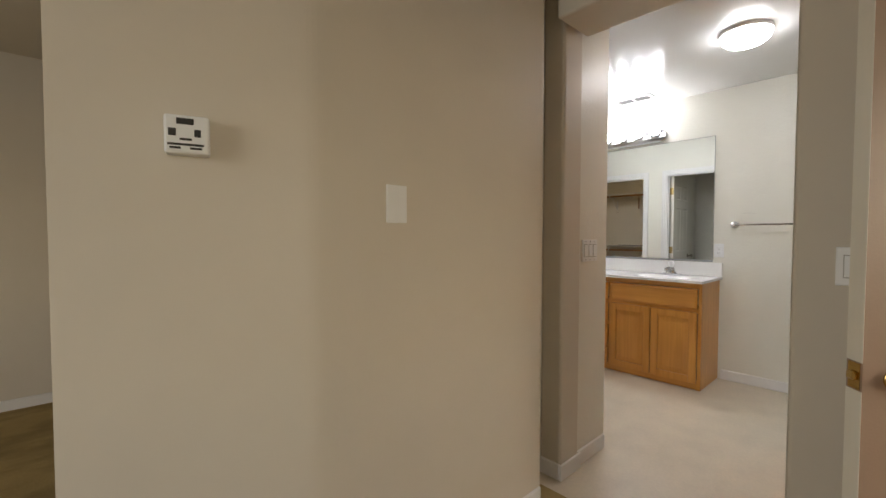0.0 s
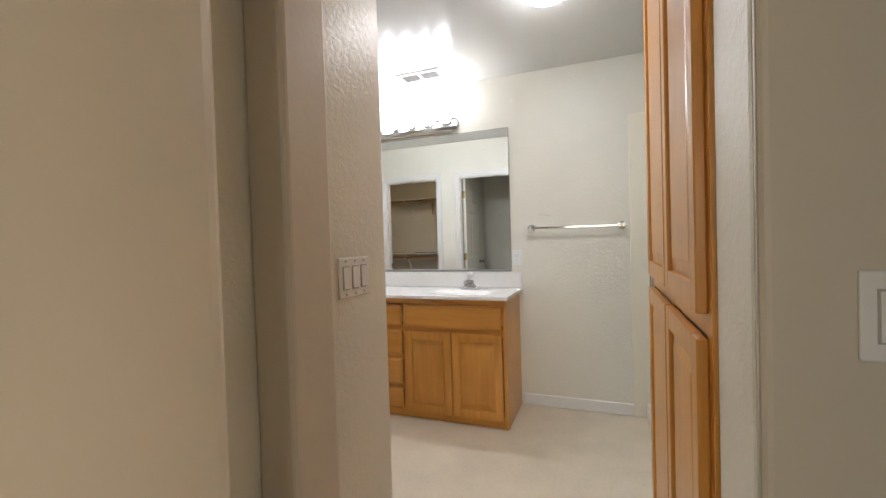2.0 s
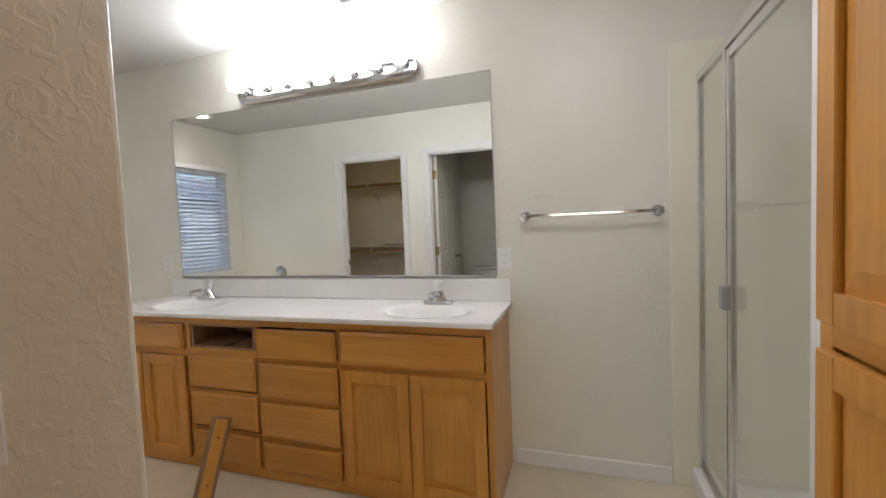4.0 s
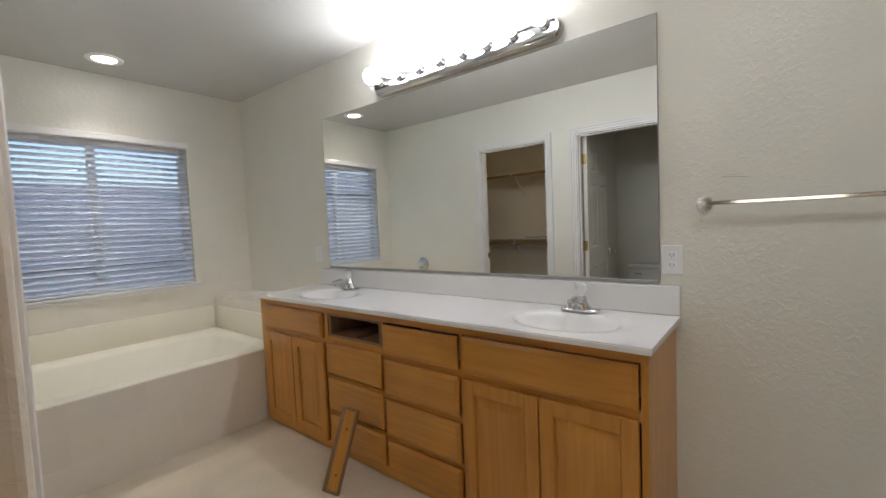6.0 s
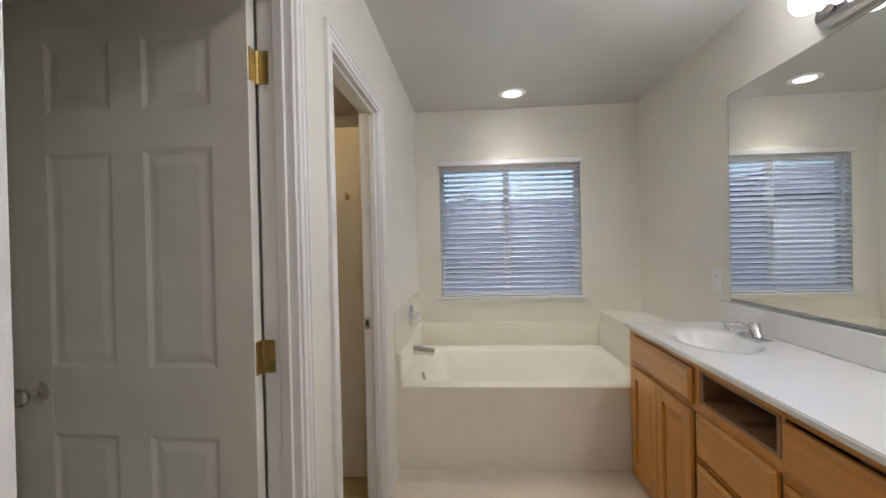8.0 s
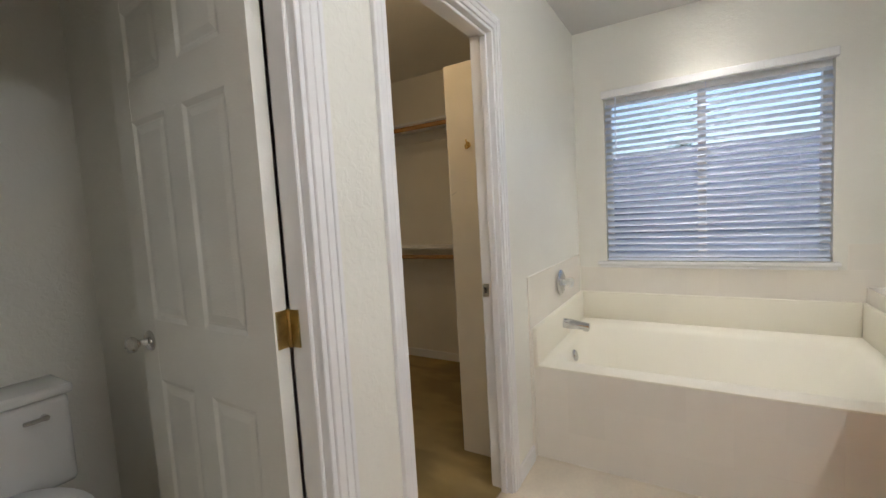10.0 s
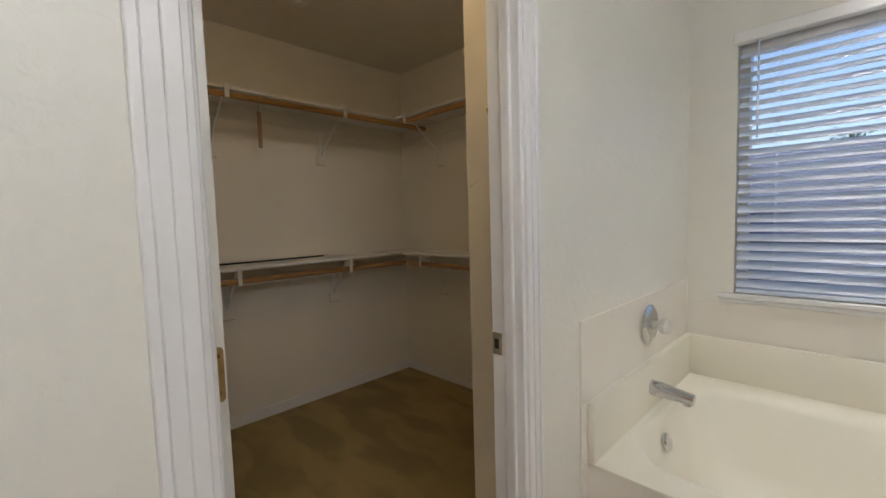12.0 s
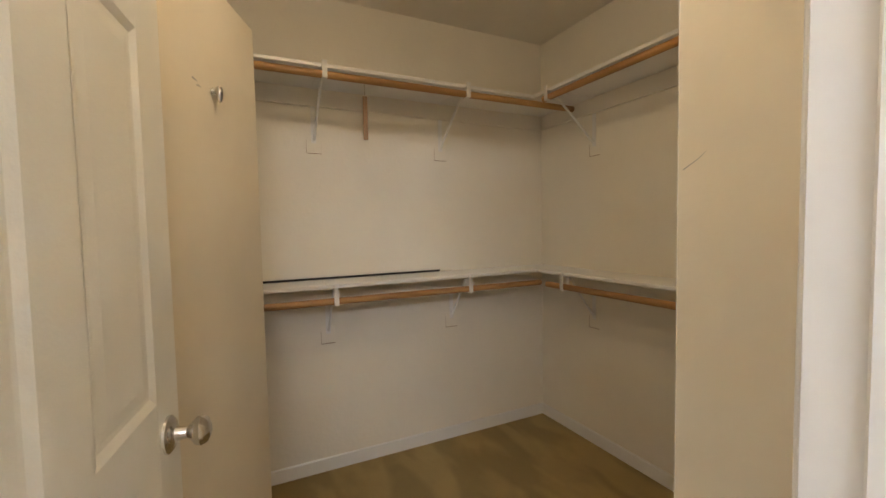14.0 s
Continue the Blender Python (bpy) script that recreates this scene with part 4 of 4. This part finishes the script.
part("flange", boxes((TX0 + 0.02, TX1 - 0.02, TYB - 0.020, TYB, RIM - 0.02, FL), bevel=0.006, seg=2), M_TUB, tub, smooth=True)
bm = bmesh.new()
lathe(bm, [(0.0, 0.0), (0.034, 0.0), (0.034, 0.006), (0.028, 0.012), (0.0, 0.014)], aim((TX0 + 0.100, 3.80, 0.405), (0.97, 0, 0.25)), 24)
part("overflow", bm, M_CHROME, tub, "chrome overflow plate", smooth=True)

spout = empty("tub_spout", "chrome tub spout on the wall", "faucet", m=pose(TX0 + 0.024, 3.868, 0.575))
bm = bmesh.new()
rod(bm, (-0.004, 0, 0), (0.040, 0, -0.003), 0.031, 0.029, 18)
rod(bm, (0.039, 0, -0.003), (0.150, 0, -0.012), 0.029, 0.021, 18)
rod(bm, (0.128, 0, -0.016), (0.128, 0, -0.038), 0.016, 0.015, 14)
part("body", bm, M_CHROME, spout, smooth=True)
valve = empty("tub_valve", "round chrome tub valve with a clear knob", "valve", m=pose(XC + 0.012, 3.885, 0.82))
bm = bmesh.new()
lathe(bm, [(0.0, 0.0), (0.078, 0.0), (0.078, 0.003), (0.066, 0.011), (0.030, 0.016), (0.0, 0.016)], aim((0, 0, 0), (1, 0, 0)), 36)
part("escutcheon", bm, M_CHROME, valve, smooth=True)
bm = bmesh.new()
lathe(bm, [(0.0, 0.014), (0.018, 0.014), (0.016, 0.036), (0.027, 0.044), (0.030, 0.062), (0.022, 0.074), (0.0, 0.076)], aim((0, 0, 0), (1, 0, 0)), 12)
part("handle", bm, M_ACRYL, valve, "faceted clear acrylic knob")

structure("tub_apron", boxes((XC, 3.735, TYF + 0.002, TYF + 0.05, 0.0, RIM - 0.010)), M_GROUT, "white tiled front of the bathtub", "tub apron")
apron = bpy.data.objects["tub_apron"]
structure("tub_splash_west", boxes((XC, XC + 0.005, 3.332, YW, FL - 0.005, 0.936), (XC, XC + 0.005, 3.332, TYF, 0.0, FL)), M_GROUT, "white tiled splash on the wall", "tile splash")
structure("tub_splash_north", boxes((XC + 0.01, XV, YW - 0.005, YW, FL - 0.005, 0.842), (WX1 + 0.06, XV, YW - 0.005, YW, 0.842, 0.985)), M_GROUT, "white tiled splash under the window", "tile splash")
structure("tub_ledge", boxes((TX1, XV, 3.314, YW - 0.006, 0.0, 0.752)), M_GROUT, "white tiled ledge between tub and vanity", "tub ledge")


def tile_row(parent, origin, across, up, na, nu, size_a, size_u, joint=0.0006, depth=0.0006):
    """A field of tiles: origin corner, unit vectors across and up; each tile stands depth proud."""
    o, a, u = Vector(origin), Vector(across), Vector(up)
    n = a.cross(u)
    bm = bmesh.new()
    box(bm, joint / 2, size_a - joint / 2, joint / 2, size_u - joint / 2, 0.0, depth)
    top = [f for f in bm.faces if f.calc_center_median().z > depth * 0.9]
    es = list({e for f in top for e in f.edges})
    bmesh.ops.bevel(bm, geom=es, offset=0.0002, segments=1, affect="EDGES")
    basis = Matrix((a, u, n)).transposed().to_4x4()
    bm.transform(basis)
    bmesh.ops.recalc_face_normals(bm, faces=bm.faces)
    me = bpy.data.meshes.new("tile")
    bm.to_mesh(me)
    bm.free()
    me.materials.append(M_TILE)
    for i in range(na):
        for j in range(nu):
            ob = new("tile", me)
            ob.parent = bpy.data.objects[parent]
            ob.location = o + a * (i * size_a) + u * (j * size_u)


# ---------------------------------------------------------------- window, blind and the view outside
win = empty("window_1", "white vinyl sliding window over the tub", "window", kind="structure")
YG = YW + 0.085
f = 0.038
part("window_frame", boxes((WX0, WX0 + f, YG - 0.03, YG + 0.03, WZ0, WZ1), (WX1 - f, WX1, YG - 0.03, YG + 0.03, WZ0, WZ1), (WX0 + f, WX1 - f, YG - 0.03, YG + 0.03, WZ0, WZ0 + f), (WX0 + f, WX1 - f, YG - 0.03, YG + 0.03, WZ1 - f, WZ1)), M_TRIM, win)
xm = 3.135
part("meeting_stile", boxes((xm - 0.024, xm + 0.024, YG - 0.026, YG + 0.02, WZ0 + f, WZ1 - f), bevel=0.002), M_TRIM, win)
for x0, x1, dy in ((WX0 + f, xm - 0.024, -0.006), (xm + 0.024, WX1 - f, 0.008)):
    p = part("pane", boxes((x0, x1, YG + dy - 0.002, YG + dy + 0.002, WZ0 + f, WZ1 - f)), M_WINGLASS, win, "glass pane tinted to dim the sky")
    p.visible_shadow = False
part("window_sill", boxes((2.515, 3.768, YW - 0.022, YW + 0.055, WZ0 - 0.024, WZ0), bevel=0.005, seg=2), M_TRIM, win)
part("sill_apron", boxes((2.53, 3.755, YW - 0.010, YW - 0.0005, WZ0 - 0.044, WZ0 - 0.0245), bevel=0.003), M_TRIM, win)

blind = empty("window_blind", "white horizontal slat blind tinted with sky blue, lowered with the slats open", "blind")
part("headrail", boxes((WX0 - 0.012, WX1 + 0.012, YW - 0.030, YW + 0.024, WZ1 - 0.012, WZ1 + 0.036), bevel=0.004), M_TRIM, blind)
pitch = 0.0415
ns = int((WZ1 - 0.03 - WZ0 - 0.03) / pitch)
bm = bmesh.new()
L = WX1 - WX0 - 0.014
prof = [(-0.0245, -0.0015), (-0.012, 0.0012), (0.0, 0.002), (0.012, 0.0012), (0.0245, -0.0015)]
for sgn in (0,):
    up = [[bm.verts.new((x, y, z + 0.0014)) for y, z in prof] for x in (0, L)]
    dn = [[bm.verts.new((x, y, z - 0.0014)) for y, z in prof] for x in (0, L)]
    for k in range(4):
        bm.faces.new((up[0][k], up[1][k], up[1][k + 1], up[0][k + 1]))
        bm.faces.new((dn[0][k], dn[0][k + 1], dn[1][k + 1], dn[1][k]))
    for k in (0, 4):
        bm.faces.new((up[0][k], dn[0][k], dn[1][k], up[1][k]))
    for q in (0, 1):
        bm.faces.new(up[q] + dn[q][::-1])
bmesh.ops.recalc_face_normals(bm, faces=bm.faces)
slat_me = bpy.data.meshes.new("slat")
bm.to_mesh(slat_me)
bm.free()
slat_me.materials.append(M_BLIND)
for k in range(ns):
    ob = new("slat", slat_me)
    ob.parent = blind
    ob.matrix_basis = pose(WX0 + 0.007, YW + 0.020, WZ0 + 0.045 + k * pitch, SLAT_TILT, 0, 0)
part("bottom_rail", boxes((WX0 + 0.006, WX1 - 0.006, YW - 0.003, YW + 0.045, WZ0 + 0.004, WZ0 + 0.022), bevel=0.003), M_BLIND, blind)
for x in (WX0 + 0.14, 3.155, WX1 - 0.14):
    bm = bmesh.new()
    for dy in (-0.005, 0.044):
        rod(bm, (x, YW + dy, WZ0 + 0.01), (x, YW + dy, WZ1), 0.0009, n=5)
    part("ladder_cord", bm, M_BLIND, blind)
bm = bmesh.new()
rod(bm, (WX0 + 0.075, YW - 0.014, WZ1 - 0.42), (WX0 + 0.075, YW - 0.014, WZ1 - 0.01), 0.004, n=8)
part("tilt_wand", bm, M_BLIND, blind, "clear tilt wand")

structure("ground", boxes((-150, 150, -150, 150, -0.5, -0.35)), M_YARD, "dull brown back yard ground", "ground")


def house(x0, x1, y0, y1, eave, ridge, label, siding):
    e = empty("house", label, "house")
    zb = -0.36
    part("wall", boxes((x0, x1, y0, y1, zb, eave)), siding, e)
    n = int((eave - zb) / 0.2)
    for k in range(n):
        part("siding_board", boxes((x0 - 0.02, x1 + 0.02, y0 - 0.02, y0, zb + k * 0.2, zb + k * 0.2 + 0.185)), siding, e)
    ym = (y0 + y1) / 2
    bm = bmesh.new()
    o = 0.4
    a = [bm.verts.new(p) for p in ((x0 - o, y0 - o, eave - 0.1), (x1 + o, y0 - o, eave - 0.1), (x1 - 1.0, ym, ridge), (x0 + 1.0, ym, ridge), (x0 - o, y1 + o, eave - 0.1), (x1 + o, y1 + o, eave - 0.1))]
    for q in ((0, 1, 2, 3), (3, 2, 5, 4), (0, 3, 4), (1, 5, 2), (0, 4, 5, 1)):
        bm.faces.new([a[i] for i in q])
    part("roof", bm, M_ROOF, e, "grey shingle roof")
    n = 16
    for k in range(n):
        t0, t1 = k / n, (k + 1) / n
        ya, yb = y0 - o + (ym - y0 + o) * t0, y0 - o + (ym - y0 + o) * t1
        za, zb2 = eave - 0.1 + (ridge - eave + 0.1) * t0, eave - 0.1 + (ridge - eave + 0.1) * t1
        xa, xb = x0 - o + (1.0 + o) * t0, x1 + o - (1.0 + o) * t0
        bm = bmesh.new()
        vs = [bm.verts.new(p) for p in ((xa, ya, za + 0.045), (xb, ya, za + 0.045), (xb, yb, zb2 + 0.012), (xa, yb, zb2 + 0.012), (xa, ya, za), (xb, ya, za))]
        bm.faces.new(vs[:4])
        bm.faces.new((vs[0], vs[4], vs[5], vs[1]))
        part("shingle_course", bm, M_ROOF, e)
    return e


house(-2.0, 15.0, 11.2, 19.2, 0.9, 2.75, "neighbouring house with a grey shingle roof", M_SIDING)
house(-9.0, 1.2, 7.5, 10.4, 2.05, 2.6, "pale blue neighbouring house beyond the yard", material("pale_siding", (0.66, 0.72, 0.80), 0.7, vary=0.04))


def tree(x, y, h, spread, seed):
    rnd = random.Random(seed)
    e = empty("tree", "dark leafy tree behind the houses", "tree", "garden trees")
    bm = bmesh.new()
    rod(bm, (x, y, -0.36), (x + 0.1, y, h * 0.62), 0.16, 0.08, 10)
    tips = []
    for k in range(9):
        a = k * 2.4 + rnd.random()
        z0 = h * (0.35 + 0.25 * rnd.random())
        tip = (x + math.cos(a) * spread * (0.4 + 0.5 * rnd.random()), y + math.sin(a) * spread * (0.4 + 0.5 * rnd.random()), h * (0.6 + 0.35 * rnd.random()))
        rod(bm, (x + 0.05, y, z0), tip, 0.05, 0.015, 6)
        tips.append(tip)
    part("trunk", bm, M_BARE, e)
    bm = bmesh.new()
    for tip in tips:
        for k in range(130):
            d = Vector((rnd.gauss(0, 1), rnd.gauss(0, 1), rnd.gauss(0, 0.8))) * spread * 0.24
            c = Vector(tip) + d
            s = 0.07 + 0.06 * rnd.random()
            u = Vector((rnd.gauss(0, 1), rnd.gauss(0, 1), rnd.gauss(0, 1))).normalized()
            v = u.orthogonal().normalized()
            bm.faces.new([bm.verts.new(c + u * s), bm.verts.new(c + v * s * 0.5), bm.verts.new(c - u * s), bm.verts.new(c - v * s * 0.5)])
    part("crown", bm, M_LEAF, e)


tree(2.0, 25.0, 4.2, 1.0, 3)
tree(-2.5, 24.0, 4.6, 1.2, 5)

# ---------------------------------------------------------------- toilet room
toilet = empty("toilet", "white porcelain toilet with its lid closed", "toilet")
ty = 1.70
part("tank", boxes((0.945, 1.135, ty - 0.235, ty + 0.235, 0.37, 0.70), bevel=0.022, seg=3), M_PORCELAIN, toilet, smooth=True)
part("tank_lid", boxes((0.938, 1.148, ty - 0.245, ty + 0.245, 0.7005, 0.738), bevel=0.012, seg=3), M_PORCELAIN, toilet, smooth=True)


def oval(bm, cx, cy, z, a, b, n=28):
    return [bm.verts.new((cx + a * math.cos(2 * math.pi * k / n), cy + b * math.sin(2 * math.pi * k / n), z)) for k in range(n)]


def loft(rings):
    bm2 = bmesh.new()
    rr = [oval(bm2, *r) for r in rings]
    for p, q in zip(rr, rr[1:]):
        for i in range(len(p)):
            j = (i + 1) % len(p)
            bm2.faces.new((p[i], p[j], q[j], q[i]))
    bm2.faces.new(rr[0])
    bm2.faces.new(rr[-1])
    return bm2


part("bowl", loft([(1.36, ty, 0.002, 0.21, 0.12), (1.36, ty, 0.06, 0.19, 0.105), (1.38, ty, 0.18, 0.20, 0.12), (1.39, ty, 0.30, 0.25, 0.17), (1.39, ty, 0.385, 0.26, 0.185)]), M_PORCELAIN, toilet, smooth=True)
part("seat", loft([(1.39, ty, 0.386, 0.262, 0.188), (1.39, ty, 0.402, 0.264, 0.190)]), M_PLASTIC, toilet)
part("seat_lid", loft([(1.385, ty, 0.403, 0.262, 0.188), (1.385, ty, 0.414, 0.262, 0.188), (1.385, ty, 0.421, 0.245, 0.172)]), M_PLASTIC, toilet, smooth=True)
bm = bmesh.new()
rod(bm, (1.135, ty + 0.16, 0.64), (1.155, ty + 0.16, 0.64), 0.011, n=12)
box(bm, 1.150, 1.160, ty + 0.10, ty + 0.17, 0.633, 0.647, bevel=0.003)
part("flush_lever", bm, M_CHROME, toilet, "chrome flush lever")


# ---------------------------------------------------------------- closet
CWX, CNY = 0.288, 4.40


def closet_shelf(name, zt, depth, label, y0=2.26):
    e = empty(name, label, "shelf", "closet shelves")
    t = 0.018
    part("board", boxes((CWX, CWX + depth, y0, CNY, zt - t, zt), bevel=0.002), M_TRIM, e)
    part("board", boxes((CWX + depth + 0.001, 2.262, CNY - depth, CNY, zt - t, zt), bevel=0.002), M_TRIM, e)
    part("cleat", boxes((CWX, CWX + 0.018, y0, CNY, zt - t - 0.085, zt - t - 0.0005)), M_CLOSET, e)
    part("cleat", boxes((CWX + 0.02, 2.262, CNY - 0.018, CNY, zt - t - 0.085, zt - t - 0.0005)), M_CLOSET, e)
    return e


def closet_rod(a, b, mat, label):
    e = empty("closet_rod", label, "closet rod", "closet rods")
    bm = bmesh.new()
    rod(bm, a, b, 0.0165, n=18)
    part("pole", bm, mat, e, smooth=True)
    return e


def bracket(x, y, zt, depth, turn, drop=0.0):
    """Pressed white bracket: wall leg, arm under the shelf, diagonal brace and the hook that holds the rod."""
    e = empty("shelf_bracket", "white metal shelf and rod bracket", "bracket", "shelf brackets", m=pose(x, y, zt - 0.0185, 0, 0, turn))
    part("wall_pad", boxes((0.0, 0.0018, -0.036, 0.036, -0.315, -0.225), bevel=0.0008), M_CLOSET, e, "painted-over patch")
    # thin dark strips draw the shadow line along the patch's edge
    part("pad_edge", boxes((0.0, 0.0012, -0.034, 0.036, -0.318, -0.3152), (0.0, 0.0012, -0.0375, -0.0362, -0.317, -0.25)), M_BARE, e, "dark line painted as the shadow of the patch edge")
    part("wall_leg", boxes((0.0018, 0.0055, -0.012, 0.012, -0.265, 0.0)), M_TRIM, e)
    part("arm", boxes((0.004, depth + 0.012, -0.012, 0.012, -0.004, 0.0)), M_TRIM, e)
    bm = bmesh.new()
    rod(bm, (0.006, 0, -0.25), (depth - 0.05, 0, -0.012), 0.0065, n=6)
    part("brace", bm, M_TRIM, e)
    part("rod_hook", boxes((depth + 0.006, depth + 0.012, -0.011, 0.011, -0.048 - drop, 0.022), (depth - 0.034, depth + 0.012, -0.011, 0.011, -0.052 - drop, -0.047 - drop), (depth - 0.036, depth - 0.031, -0.011, 0.011, -0.052 - drop, -0.010), bevel=0.001), M_TRIM, e)
    return e


UZ, LZ, UD, LD = 1.995, 1.020, 0.335, 0.235
closet_shelf("closet_shelf_upper", UZ, UD - 0.02, "white painted upper closet shelf")
closet_shelf("closet_shelf_lower", LZ, LD, "white painted lower closet shelf")
for y in (2.954, 3.659):
    bracket(CWX, y, UZ, UD, 0)
for y in (2.994, 3.713):
    bracket(CWX, y, LZ, LD, 0, 0.03)
for x in (0.74, 1.62):
    bracket(x, CNY, UZ, UD, -90)
    bracket(x, CNY, LZ, LD, -90, 0.03)
closet_rod((CWX + UD - 0.012, 2.27, UZ - 0.051), (CWX + UD - 0.012, 4.36, UZ - 0.051), M_ROD, "round wooden rod under the upper shelf")
closet_rod((CWX + LD - 0.012, 2.27, LZ - 0.081), (CWX + LD - 0.012, 4.20, LZ - 0.081), M_ROD, "round wooden rod under the lower shelf")
closet_rod((0.70, CNY - UD + 0.012, UZ - 0.051), (2.262, CNY - UD + 0.012, UZ - 0.051), M_RODX, "round wooden rod on the end wall")
closet_rod((0.60, CNY - LD + 0.012, LZ - 0.081), (2.262, CNY - LD + 0.012, LZ - 0.081), M_RODX, "round wooden rod low on the end wall")

peg = empty("hanging_strip", "short brown wooden strip hanging under the upper shelf", "wood strip")
part("strip", boxes((0.505, 0.513, 3.150, 3.172, 1.70, 1.905), bevel=0.002), M_BARE, peg)
bm = bmesh.new()
rod(bm, (0.509, 3.161, 1.90), (0.509, 3.161, 1.9765), 0.0025, n=6)
part("wire", bm, M_NICKEL, peg)
# Black strip draws the dark line between lower shelf and wall.
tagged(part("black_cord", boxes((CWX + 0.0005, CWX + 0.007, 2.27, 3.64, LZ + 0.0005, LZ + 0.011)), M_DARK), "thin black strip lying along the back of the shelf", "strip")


def coat_hook(m, metal, label):
    e = empty("coat_hook", label, "hook", "coat hooks", m=m)
    bm = bmesh.new()
    lathe(bm, [(0.0, 0.0), (0.016, 0.0), (0.014, 0.004), (0.0, 0.006)], aim((0, 0, 0), (0, -1, 0)), 16)
    part("rose", bm, metal, e)
    bm = bmesh.new()
    pts = [Vector((0, -0.004, -0.004)), Vector((0, -0.014, -0.018)), Vector((0, -0.026, -0.018)), Vector((0, -0.032, -0.004))]
    for p, q in zip(pts, pts[1:]):
        rod(bm, p, q, 0.0042, n=8)
    pts = [Vector((0, -0.004, 0.004)), Vector((0, -0.018, 0.014)), Vector((0, -0.022, 0.026))]
    for p, q in zip(pts, pts[1:]):
        rod(bm, p, q, 0.0042, n=8)
    part("prong", bm, metal, e, smooth=True)
    return e


stub = empty("end_panel", "plain cream painted end panel with a brass coat hook", "panel", "closet panels")
part("board", boxes((2.035, XI - 0.001, 3.235, 3.262, 0.012, 1.992), bevel=0.002), M_PANEL, stub)
part("edge_band", boxes((2.0335, 2.035, 3.237, 3.260, 0.012, 1.992)), M_DOOR, stub, "pale edge band")
coat_hook(pose(2.150, 3.2365, 1.598), M_BRASS, "small brass coat hook on the panel")
scuff("scuff_2", "short grey scuff on the cream end panel", [(0.0, 0.0, 0.028, 0.016, 0.0012), (0.026, 0.015, 0.036, 0.024, 0.0008)], pose(2.045, 3.235, 1.36))
SLAB = pose(0.965, 2.632, 0.014, 0, 0, -23.0)
slab = empty("slab_panel", "plain cream slab panel standing angled in the closet", "panel", "closet panels", m=SLAB)
part("board", boxes((0.0, 0.58, 0.0, 0.035, 0.0, 1.905), bevel=0.002), M_PANEL, slab)
part("edge_band", boxes((-0.0015, 0.0, 0.002, 0.033, 0.0, 1.905)), M_DOOR, slab, "pale edge band")
knob_hook = empty("coat_hook", "small oval nickel hook on the slab panel", "hook", "coat hooks", m=SLAB @ pose(0.285, 0.0345, 1.622, 0, 0, 180))
bm = bmesh.new()
lathe(bm, [(0.0, 0.0), (0.009, 0.0), (0.008, 0.004), (0.0045, 0.007), (0.0045, 0.016), (0.0, 0.018)], aim((0, 0, 0), (0, -1, 0)), 14)
part("rose", bm, M_NICKEL, knob_hook, smooth=True)
bm = bmesh.new()
lathe(bm, [(0.0, -0.030), (0.005, -0.027), (0.009, -0.014), (0.0095, 0.0), (0.007, 0.010), (0.0, 0.014)], Matrix.Translation((0, -0.018, 0.0)), 14)
part("drop", bm, M_NICKEL, knob_hook, smooth=True)
scuff("scuff_3", "small dark rubbed marks on the slab panel", [(0.0, 0.0, 0.022, 0.001, 0.0016), (-0.018, 0.012, 0.004, 0.010, 0.003), (0.006, 0.004, 0.016, 0.002, 0.001)], SLAB @ pose(0.365, 0.036, 1.612, 0, 0, 180))

# Unseen lamp added to brighten the closet; its deep rim darkens the ceiling.
globe = empty("closet_light", "added closet ceiling light out of view, with warm lit round glass", "ceiling light")
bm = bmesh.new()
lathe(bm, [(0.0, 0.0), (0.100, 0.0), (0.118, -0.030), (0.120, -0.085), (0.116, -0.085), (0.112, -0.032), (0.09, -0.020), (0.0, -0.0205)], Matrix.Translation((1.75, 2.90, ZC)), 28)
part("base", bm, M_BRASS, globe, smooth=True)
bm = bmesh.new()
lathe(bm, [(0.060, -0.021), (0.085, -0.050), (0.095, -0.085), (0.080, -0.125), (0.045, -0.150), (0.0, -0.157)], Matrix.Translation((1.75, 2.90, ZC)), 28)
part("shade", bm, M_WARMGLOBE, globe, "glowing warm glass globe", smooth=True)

hatch = empty("ceiling_hatch", "white framed ceiling panel in the closet", "ceiling hatch")
part("frame", boxes((0.80, 0.85, 2.76, 3.32, ZC - 0.018, ZC), (1.31, 1.36, 2.76, 3.32, ZC - 0.018, ZC), (0.85, 1.31, 2.76, 2.81, ZC - 0.018, ZC), (0.85, 1.31, 3.27, 3.32, ZC - 0.018, ZC), bevel=0.004), M_TRIM, hatch)
part("panel", boxes((0.85, 1.31, 2.81, 3.27, ZC - 0.008, ZC)), M_CEIL, hatch)

# ---------------------------------------------------------------- tiles, last
T = 0.1555
tile_row("tub_apron", (XC + 0.002, TYF + 0.002, 0.004), (1, 0, 0), (0, 0, 1), 8, 3, 0.167, T)
tile_row("tub_splash_north", (XC + 0.012, YW - 0.005, FL + 0.004), (1, 0, 0), (0, 0, 1), 11, 1, 0.1635, 0.165)
tile_row("tub_splash_north", (WX1 + 0.066, YW - 0.005, 0.845), (1, 0, 0), (0, 0, 1), 3, 1, 0.132, 0.138)
tile_row("tub_splash_west", (XC + 0.005, 3.334, FL + 0.002), (0, 1, 0), (0, 0, 1), 2, 1, 0.537, 0.260)
tile_row("tub_ledge", (TX1 + 0.001, 3.316, 0.752), (1, 0, 0), (0, 1, 0), 2, 7, 0.163, 0.156)
